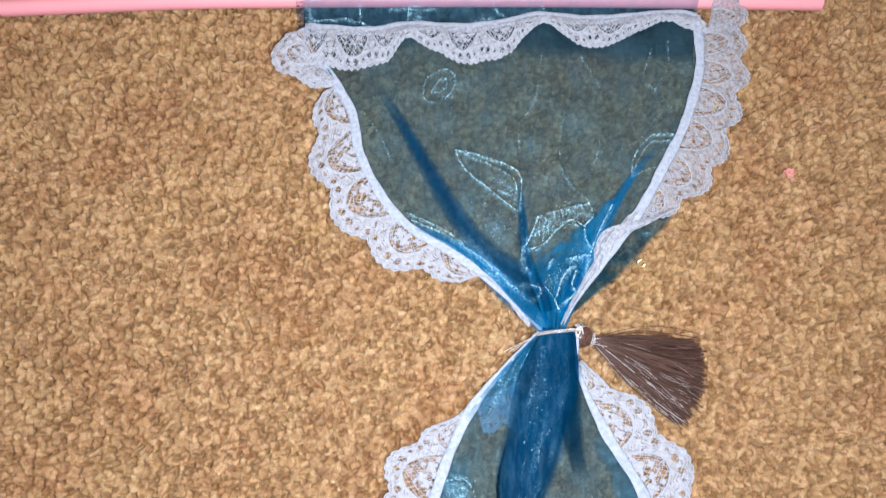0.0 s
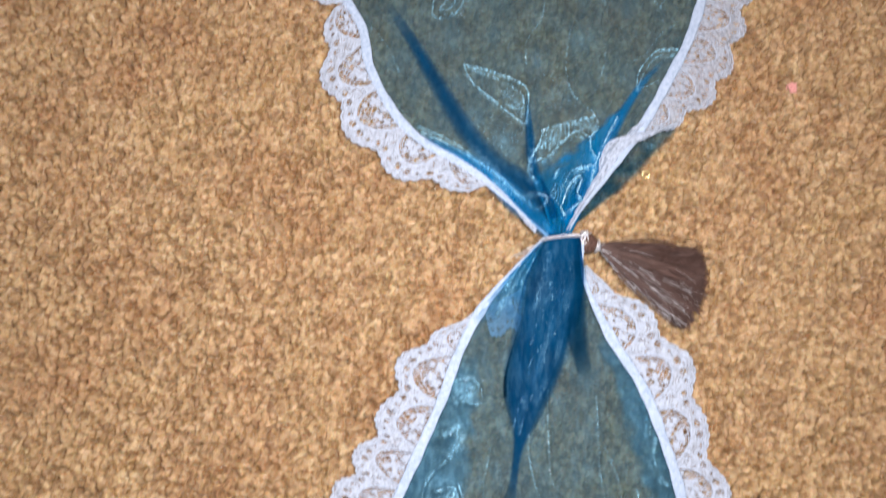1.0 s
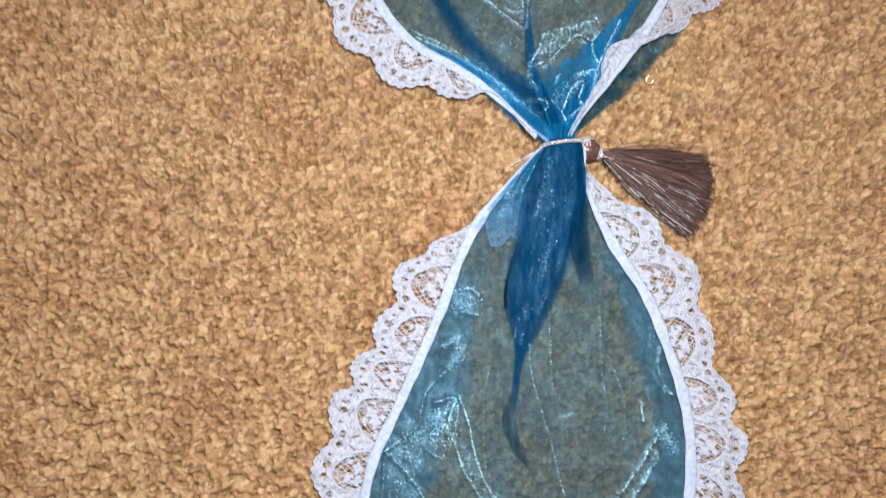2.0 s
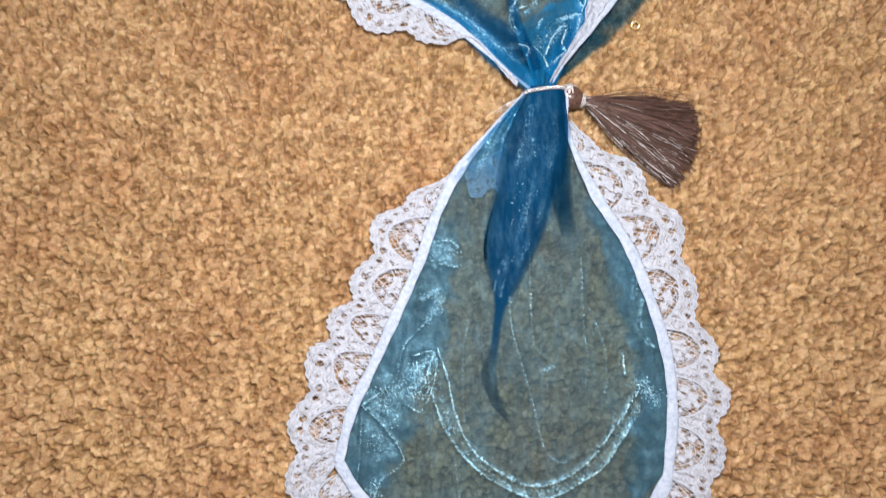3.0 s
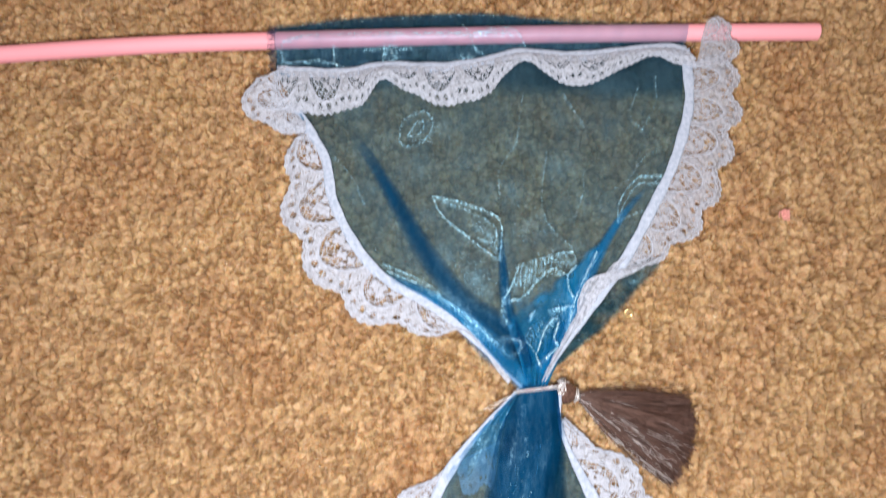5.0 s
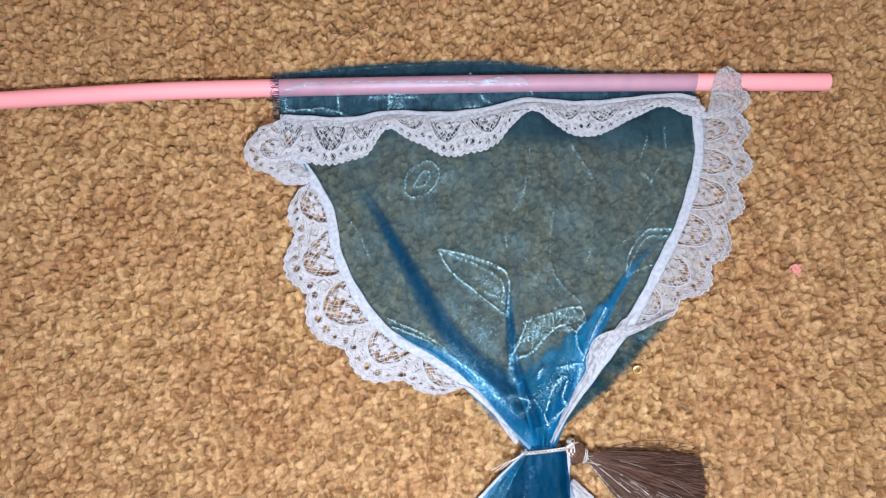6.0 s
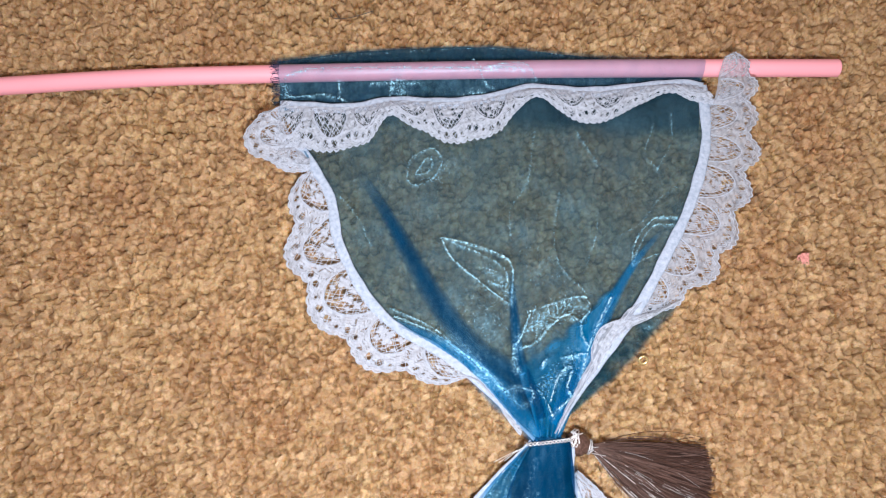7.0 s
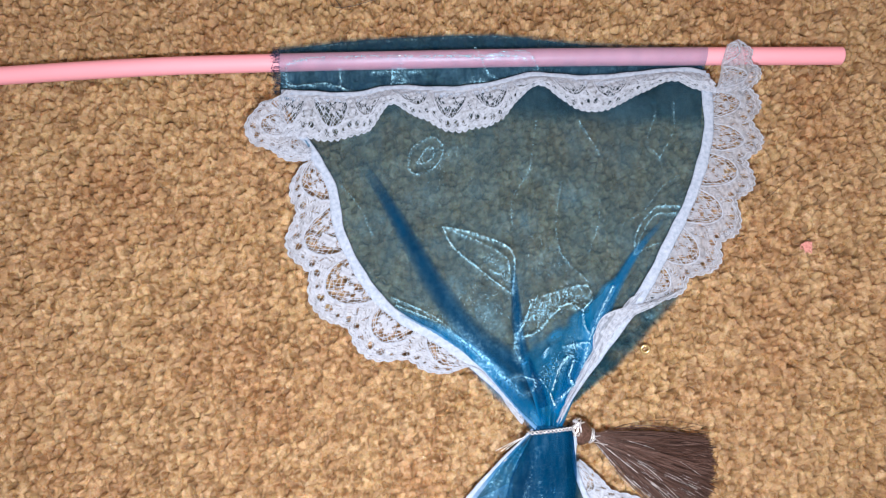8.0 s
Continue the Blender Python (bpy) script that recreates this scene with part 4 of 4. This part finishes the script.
def lace(name, inner, outer, z, tips, bulge=0.0008, seed=50, label="", solid=0.0, square=0.0, wavy=1.0, close=1.0):
    """Lace from a sewn edge out to its scallops, with the fine threads of its net and raised outline cords; tips: where along the outer side the scallops stand, as fractions."""
    a0 = spline(inner, 300)
    b0 = spline(outer, 300)
    long = (length(a0) + length(b0)) / 2
    n, m = max(int(long / 0.00021), 40), 78
    a, b = spline(inner, n), spline(outer, n)
    if square:
        part_way = np.hypot(b[:, None, 0] - a0[None, :, 0], b[:, None, 1] - a0[None, :, 1]).argmin(1) / 299.0
        part_way = np.maximum.accumulate(part_way)
        pad = max(n // 14, 2)
        part_way = np.convolve(np.pad(part_way, pad, mode="edge"), np.ones(2 * pad + 1) / (2 * pad + 1), "valid")
        part_way = (1 - square) * np.linspace(0, 1, n) + square * part_way
        a = np.stack([np.interp(part_way, np.linspace(0, 1, 300), a0[:, k]) for k in range(2)], 1)
    v = np.linspace(0, 1, m)[None] + np.zeros((n, 1))
    xy = a[:, None, :2] * (1 - v[..., None]) + b[:, None, :2] * v[..., None]
    s = np.linspace(0, long, n)[:, None] + np.zeros((1, m))
    zz = z + bulge * np.sin(np.pi * v) + 0.0005 * v * waves(xy[..., 0], xy[..., 1], 0.010, seed + 2) + 0.0002 * waves(xy[..., 0], xy[..., 1], 0.003, seed + 3) + knotted(xy[..., 0], xy[..., 1], 0.0026, 0.016)
    grid = np.concatenate([xy, zz[..., None]], -1)
    tips = [2 * tips[0] - tips[1] - 2 * (tips[1] - tips[0]), *tips, tips[-1] + 3 * (tips[-1] - tips[-2])]
    count = np.r_[-3, np.arange(len(tips) - 2), len(tips)]
    u = np.interp(s / long, tips, count)
    d = lace_density(u, s, v, seed, wavy)
    d = np.where((v < 0.9) & (d >= 0), np.maximum(d, solid), d)
    cell = (d[:-1, :-1] + d[1:, :-1] + d[:-1, 1:] + d[1:, 1:]) / 4
    cover = [close * cell.ravel()[cell.ravel() > 0.12]]
    faces = sheet_faces(n, m)[cell.ravel() > 0.12]
    used, back = np.unique(faces, return_inverse=True)
    pieces = [(grid.reshape(-1, 3)[used], back.reshape(-1, 4))]
    row = u[:, 0]

    def on_lace(uu, vv, up):
        """Places on the lace for scallop counts and widths across."""
        i = np.clip(np.interp(uu, row, np.arange(n)), 0, n - 1.001)
        j = np.clip(vv, 0, 1) * (m - 1.001)
        i0, j0 = i.astype(int), j.astype(int)
        fi, fj = (i - i0)[:, None], (j - j0)[:, None]
        p = grid[i0, j0] * (1 - fi) * (1 - fj) + grid[i0 + 1, j0] * fi * (1 - fj) + grid[i0, j0 + 1] * (1 - fi) * fj + grid[i0 + 1, j0 + 1] * fi * fj
        return p + np.array((0, 0, up)), s[i0, 0]

    r = np.random.default_rng(seed + 40)
    u0, u1 = row[0], row[-1]
    lines = []
    q = np.linspace(0.02, 0.98, 60)
    for tilt in (0.62, -0.62):
        for k in np.arange(u0 * 18 - 14, u1 * 18 + 14, 1.25):
            lines.append((k + tilt * 18 * (q - 0.5) + 0.55 * np.sin(q * 9 + r.uniform(0, 6)) + r.normal(0, 0.2), q * 18))
    ang = np.linspace(0.03, np.pi - 0.03, 60)
    for k in range(int(np.floor(u0)), int(np.ceil(u1)) + 1):
        for big in (0.42, 0.66, 0.86):
            lines.append((k * 18 + 7.7 * big * np.cos(ang) + r.normal(0, 0.3), 0.6 + 10.2 * big * np.sin(ang) + r.normal(0, 0.2)))
    for xm, yy in lines:
        keep = (xm / 18 > u0 + 0.01) & (xm / 18 < u1 - 0.01)
        if keep.sum() < 8:
            continue
        p, along = on_lace(xm[keep] / 18, yy[keep] / 18, 0.0)
        open_here = np.abs(lace_density(xm[keep] / 18, along, yy[keep] / 18, seed, wavy)) < 0.22
        t = np.gradient(p, axis=0)
        side = np.stack([-t[:, 1], t[:, 0], 0 * t[:, 0]], 1)
        side *= 0.000082 / (np.linalg.norm(side, axis=1)[:, None] + 1e-12)
        k = len(p)
        f = np.stack([np.arange(k - 1), np.arange(1, k), np.arange(k + 1, 2 * k), np.arange(k, 2 * k - 1)], 1)[open_here[:-1] | open_here[1:]]
        if len(f) and solid == 0.0:
            pieces.append((np.vstack([p - side, p + side]), f))
            cover.append(np.full(len(f), 0.95))
    ang = np.linspace(0.02, np.pi - 0.02, 44)
    cords = []
    rnd = np.random.default_rng(seed + 20).uniform(-1, 1, (64, 9, 4))
    for k in range(int(np.floor(u0)), int(np.ceil(u1)) + 1):
        c, w, own = np.cos(ang), np.sin(ang), rnd[(k + 16) % 64]
        out = (10.5 + own[2, 3]) * w ** 1.11
        cords.append((k + ((7.8 + 0.5 * own[1, 3]) * np.sign(c) * np.abs(c) ** 1.11 + 0.16 * own[0, 3] * out) / 18, (0.6 + out) / 18, 0.00018))
    along = np.arange(u0, u1, 0.016)
    cords.append((along, (scallop_edge(along, wavy) - 0.35) / 18, 0.00019))
    cords.append((along, (scallop_edge(along, wavy) - 2.0) / 18, 0.00012))
    for uu, vv, big in cords:
        keep = (uu > u0 + 0.01) & (uu < u1 - 0.01)
        if keep.sum() > 5 and solid == 0.0:
            p, _ = on_lace(uu[keep], vv[keep], 0.0001)
            tv, tf = tube(p, big, 6, flat=0.7)
            pieces.append((tv, tf))
            cover.append(np.full(len(tf), 1.0))
    me = mesh_of(name, *joined(pieces), LACE)
    att = me.attributes.new("thread_cover", "FLOAT", "FACE")
    cover = np.concatenate(cover).astype(np.float32)
    att.data.foreach_set("value", cover[:len(me.polygons)])
    return part(name, me, curtain, label or "white floral scalloped lace trim")


lace("lace_trim", HEAD, [(-0.0601, 0.0608), (-0.0375, 0.0604), (-0.0281, 0.0632), (-0.0206, 0.0735), (-0.0130, 0.0698), (0.0003, 0.0630), (0.0155, 0.0665), (0.0283, 0.0803), (0.0386, 0.0736), (0.0480, 0.0695), (0.0598, 0.0745), (0.0737, 0.0815), (0.0830, 0.0785), (0.0915, 0.0765)], 0.0058, [0.02 + 0.094 * k for k in range(11)], 0.0020, 50, square=0.5, wavy=0.2)
lace("lace_trim", [HEAD[0], (-0.0560, 0.0700), (-0.0520, 0.0640), UL[0]], [(-0.0530, 0.0800), (-0.0571, 0.0777), (-0.0666, 0.0747), (-0.0697, 0.0667), (-0.0631, 0.0567), (-0.0469, 0.0542)], 0.0062, [0.1, 0.5, 0.9], 0.0020, 60)
lace("lace_trim", UL, [(-0.0512, 0.0532), (-0.0540, 0.0464), (-0.0551, 0.0264), (-0.0454, 0.0051), (-0.0278, -0.0103), (-0.0051, -0.0152), (0.0057, -0.0129), (0.0119, -0.0186), (0.0201, -0.0317)], 0.0048, [0.056, 0.206, 0.383, 0.559, 0.735], 0.0014, 70, square=0.85)
lace("lace_trim", UR[:5], [(0.1039, 0.0859), (0.1063, 0.0685), (0.1029, 0.0516), (0.0950, 0.0303), (0.0914, 0.0227), (0.0781, 0.0116), (0.0657, 0.0065), (0.0568, 0.0050)], 0.0040, [0.10, 0.24, 0.385, 0.53, 0.69, 0.85], 0.0012, 80, square=0.85, close=0.74)
lace("lace_trim", [(0.0885, 0.0770), (0.0905, 0.0830), (0.0915, 0.0880), (0.0938, 0.0942)], [(0.1040, 0.0770), (0.1046, 0.0850), (0.1036, 0.0910), (0.0985, 0.0962)], 0.0085, [0.3, 0.8], 0.0010, 90, close=0.62)
lace("lace_trim", UR[4:], [(0.0560, 0.0080), (0.0475, -0.0030), (0.0370, -0.0180), (0.0305, -0.0300)], 0.0058, [0.1, 0.5], 0.0010, 95, solid=0.50)
lace("lace_trim", [(0.0735, 0.0112), (0.0640, 0.0072), (0.0555, 0.0056), (0.0475, 0.0025), (0.0440, -0.0040)], [(0.0738, 0.0107), (0.0648, 0.0058), (0.0570, 0.0018), (0.0492, -0.0062), (0.0425, -0.0150)], 0.0068, [0.3, 0.9], 0.0006, 96, "twisted stretch of white lace trim", 0.56)
lace("lace_trim", LL, [(0.0215, -0.0351), (0.0093, -0.0479), (-0.0037, -0.0592), (-0.0175, -0.0654), (-0.0267, -0.0731), (-0.0335, -0.0906), (-0.0408, -0.1027), (-0.0477, -0.1147), (-0.0535, -0.1362), (-0.0544, -0.1554), (-0.0515, -0.1658)], 0.0036, [0.27, 0.385, 0.503, 0.589, 0.675, 0.814, 0.932], 0.0012, 100, square=0.85)
lace("lace_trim", [(0.0030, -0.0555), (0.0095, -0.0525), (0.0165, -0.0490)], [(0.0055, -0.0655), (0.0105, -0.0655), (0.0160, -0.0650)], 0.0008, [0.2, 1.1], 0.0002, 98)
lace("lace_trim", [*LR, (0.0642, -0.1600), (0.0600, -0.1690)], [(0.0381, -0.0413), (0.0460, -0.0479), (0.0596, -0.0552), (0.0748, -0.0750), (0.0785, -0.0991), (0.0849, -0.1194), (0.0868, -0.1337), (0.0838, -0.1536), (0.0800, -0.1680), (0.0725, -0.1810)], 0.0036, [0.032, 0.157, 0.305, 0.445, 0.57, 0.67, 0.79, 0.91], 0.0012, 110, square=0.85)
lace("lace_trim", [*LB[:-1], (0.0592, -0.1690)], [(-0.0520, -0.1587), (-0.0451, -0.1727), (-0.0311, -0.1825), (-0.0067, -0.1907), (0.0143, -0.1946), (0.0390, -0.1934), (0.0586, -0.1890), (0.0705, -0.1815)], 0.0030, [0.05, 0.17, 0.29, 0.41, 0.53, 0.65, 0.77, 0.89], 0.0012, 120, square=0.85)

lace("lace_trim", [(-0.0612, 0.0602), (-0.0540, 0.0592), (-0.0466, 0.0594)], [(-0.0606, 0.0582), (-0.0538, 0.0557), (-0.0464, 0.0552)], 0.0072, [0.3, 0.9], 0.0006, 97, "folded edge of the white lace trim", 0.62)

# ---- tassel tieback ----
tie = thing("tassel", (0.040, -0.035, 0.0), "brown silky tassel on a silver cord tied round the curtain", "tassel")


def cord_mesh():
    pieces = []
    n = 260
    t = np.linspace(0, 1, n)
    x = 0.0222 + t * 0.0138
    y = -0.0334 + t * 0.0014
    z = 0.0050 + 0.0086 * np.sin(np.pi * np.clip(t, 0, 1)) ** 0.16
    for k in range(2):
        a = t * 2 * np.pi * 6 + k * np.pi
        c = np.stack([x, y + 0.00042 * np.cos(a), z + 0.00042 * np.sin(a)], 1)
        pieces.append(tube(c, 0.00024, 6))
    r = np.random.default_rng(17)
    for k in range(4):
        p = np.array([(0.0226, -0.0338, 0.0100), (0.0205 - 0.001 * k, -0.0352 - 0.0003 * k, 0.0085), (0.0170 - 0.0016 * k, -0.0385 - r.uniform(0, 0.001), 0.0066)])
        pieces.append(tube(spline(p, 24), 0.00011, 5))
    return mesh_of("cord", *joined(pieces), SILVER)


part("cord", cord_mesh(), tie, "twisted silver cord")
AXIS = Vector((0.955, -0.26, -0.08)).normalized()
SIDE = Vector((0.26, 0.955, 0)).normalized()
UPW = AXIS.cross(SIDE)


def turned(profile, start, sides=28, ridge=0.0, turns=0, mat=None, name="head"):
    """A turned form along the tassel's axis: rows of place along and radius, with wound thread ridges."""
    prof = spline(profile, 60)
    a = np.linspace(0, 2 * np.pi, sides, endpoint=False)
    r = prof[:, 1][:, None] + ridge * np.sin(2 * np.pi * turns * np.linspace(0, 1, 60)[:, None] + a[None])
    c = np.array(start)[None, None] + np.array(AXIS)[None, None] * prof[:, 0][:, None, None]
    v = c + r[..., None] * (np.cos(a)[None, :, None] * np.array(SIDE) + np.sin(a)[None, :, None] * np.array(UPW))
    return mesh_of(name, v.reshape(-1, 3), sheet_faces(60, sides, True), mat)


head = part("head", turned([(0.0, 0.0004), (0.0008, 0.0026), (0.0028, 0.0040), (0.0056, 0.0036), (0.0075, 0.0024), (0.0084, 0.0020)], (0.0345, -0.0325, 0.0062), ridge=0.00005, turns=16, mat=TASSEL), tie, "bound brown floss head")


def collar_mesh():
    pieces = []
    for k, off in enumerate((0.0, 0.0006)):
        a = np.linspace(0, 2 * np.pi, 40)
        c = np.array((0.0345, -0.0325, 0.0062)) + np.array(AXIS) * (0.0076 + off) + 0.00225 * (np.cos(a)[:, None] * np.array(SIDE) + np.sin(a)[:, None] * np.array(UPW))
        pieces.append(tube(c, 0.00020, 6))
    return mesh_of("collar", *joined(pieces), SILVER)


part("collar", collar_mesh(), head, "silver thread wound round the neck")


def loops_mesh():
    """Silver threads that wrap over the head."""
    pieces = []
    r = np.random.default_rng(8)
    for k in range(30):
        t = np.linspace(0, 1, 24)
        lo, hi = r.uniform(0.0002, 0.0022), r.uniform(0.0010, 0.0046)
        along = lo + (hi - lo) * t + 0.0004 * np.sin(t * 3.1)
        rad = np.interp(along, (0.0, 0.0008, 0.0028, 0.0056), (0.0006, 0.0027, 0.0041, 0.0037)) + r.uniform(0.0, 0.0004)
        ang = r.uniform(0.2, 3.0) + r.uniform(-1.3, 1.3) * t
        c = np.array((0.0345, -0.0325, 0.0062)) + along[:, None] * np.array(AXIS) + rad[:, None] * (np.cos(ang)[:, None] * np.array(SIDE) + np.sin(ang)[:, None] * np.array(UPW))
        pieces.append(tube(c, r.uniform(0.00010, 0.00026), 5))
    for k in range(7):
        a = r.uniform(0.2, 2.9)
        root = np.array((0.0345, -0.0325, 0.0062)) + 0.0080 * np.array(AXIS) + 0.0022 * (np.cos(a) * np.array(SIDE) + np.sin(a) * np.array(UPW))
        tip = root + r.normal(0, 1, 3) * (0.0016, 0.0022, 0.0006) + (0.0022, 0, 0.0004)
        pieces.append(tube(spline([root, (root + tip) / 2 + (0, 0, 0.0008), tip], 12), 0.00011, 5))
    return mesh_of("thread_loop", *joined(pieces), SILVER)


part("thread_loop", loops_mesh(), head, "silver threads over the head")
NECK = np.array((0.0435, -0.0352, 0.0056))


def floss(count, seed, radius, spread, mat, name, z_lift=0.0, lo=0.0, hi=1.0, shown=1.0):
    """Many threads that fan out from the neck and come to rest on the pile."""
    r = np.random.default_rng(seed)
    pieces = []
    for k in range(count):
        f = lo + (hi - lo) * r.uniform() ** (1.2 if mat is FLOSS else 1.0)
        ang = radians(-4 - 40 * f) + r.normal(0, 0.02) * spread
        far = (0.0348 + 0.0085 * f - 0.0058 * f * f) * r.normal(1.0, 0.034 * spread)
        n = 9
        t = np.linspace(0, 1, n)
        bend = r.normal(0, 0.0012) * spread
        h0, h1 = r.uniform(-0.0016, 0.0018), r.uniform(0.0010, 0.0042)
        start = NECK + (0, r.uniform(-0.0016, 0.0016), h0)
        d, q = np.array((np.cos(ang), np.sin(ang), 0)), np.array((-np.sin(ang), np.cos(ang), 0))
        c = start[None] + d[None] * (far * t)[:, None] + q[None] * (bend * np.sin(np.pi * t) + 0.0014 * np.sin(t * 2.2) * (0.5 - f))[:, None]
        c[:, 2] = (NECK[2] + h0) * (1 - t) + (h1 + z_lift) * t + 0.0010 * np.sin(np.pi * t)
        if shown == 1.0:
            pieces.append(tube(c, radius, 4))
            continue
        c = spline(c, 80)
        k = int(r.integers(0, 8))
        while k < 76:
            run = int(r.integers(1, 4 if r.uniform() < 0.8 else 14))
            if r.uniform() < shown:
                pieces.append(tube(c[k:k + run + 1], radius * r.uniform(0.7, 1.5), 4))
            k += run
    return mesh_of(name, *joined(pieces), mat)


skirt = part("skirt", floss(1300, 4, 0.00013, 1.0, FLOSS, "skirt"), tie, "fanned brown silky threads")
skirt["kind"] = "stuff"
part("tinsel", floss(46, 5, 0.000042, 1.2, SILVER, "tinsel", 0.0014, 0.46, 1.06, 0.5), skirt, "thin silver tinsel threads")["kind"] = "stuff"
part("edge_tinsel", floss(10, 15, 0.00010, 1.6, SILVER, "edge_tinsel", 0.0016, 0.55, 1.06, 0.45), skirt, "bright silver tinsel along the edge")["kind"] = "stuff"
part("stray_thread", floss(9, 16, 0.00009, 2.2, TASSEL, "stray_thread", 0.0012, -0.24, 0.02), skirt, "stray brown threads")["kind"] = "stuff"

# ---- small things on the carpet ----


def ring_mesh(at, radius, thick, mat, name):
    a = np.linspace(0, 2 * np.pi, 28)
    c = np.stack([at[0] + radius * np.cos(a), at[1] + radius * 0.85 * np.sin(a), at[2] + 0.0005 * np.sin(a)], 1)
    return mesh_of(name, *tube(c, thick, 8), mat)


tagged(new("sequin", ring_mesh((0.0617, -0.0078, 0.0018), 0.0013, 0.0005, GOLD, "sequin")), "tiny gold ring sequin lying on the carpet", "sequin")


def fluff_mesh(at, seed):
    r = np.random.default_rng(seed)
    pieces = []
    for k in range(26):
        p = r.normal(0, 1, (5, 3)) * (0.0008, 0.0009, 0.0005) + np.array(at)
        p[:, 2] = np.maximum(p[:, 2], 0.0008)
        pieces.append(tube(spline(p, 14), 0.00020, 5))
    return mesh_of("fluff", *joined(pieces), mat=FLUFF)


tagged(new("fluff", fluff_mesh((0.1176, 0.0256, 0.0016), 6)), "small tuft of pink fluff on the carpet", "fluff")


def hair(points, radius, label):
    p = np.array([(x, y, 0.0015) for x, y in points])
    p[1::2, 2] += 0.0006
    tagged(new("loose_fibre", mesh_of("loose_fibre", *tube(spline(p, 50), radius, 5), DARK)), label, "fibre", "loose fibres on the carpet")


hair([(-0.0421, 0.1148), (-0.0403, 0.1124), (-0.0347, 0.1130), (-0.0264, 0.1152)], 0.00014, "short dark fibre lying on the carpet")
hair([(-0.0415, 0.1170), (-0.0400, 0.1150), (-0.0385, 0.1130)], 0.00018, "short thick dark fibre on the carpet")
hair([(0.0936, 0.0434), (0.1035, 0.0472), (0.1157, 0.0541), (0.1219, 0.0580)], 0.00009, "long thin dark hair lying on the carpet")
hair([(0.1035, 0.0400), (0.1090, 0.0450), (0.1150, 0.0500)], 0.00008, "thin dark hair lying on the carpet")
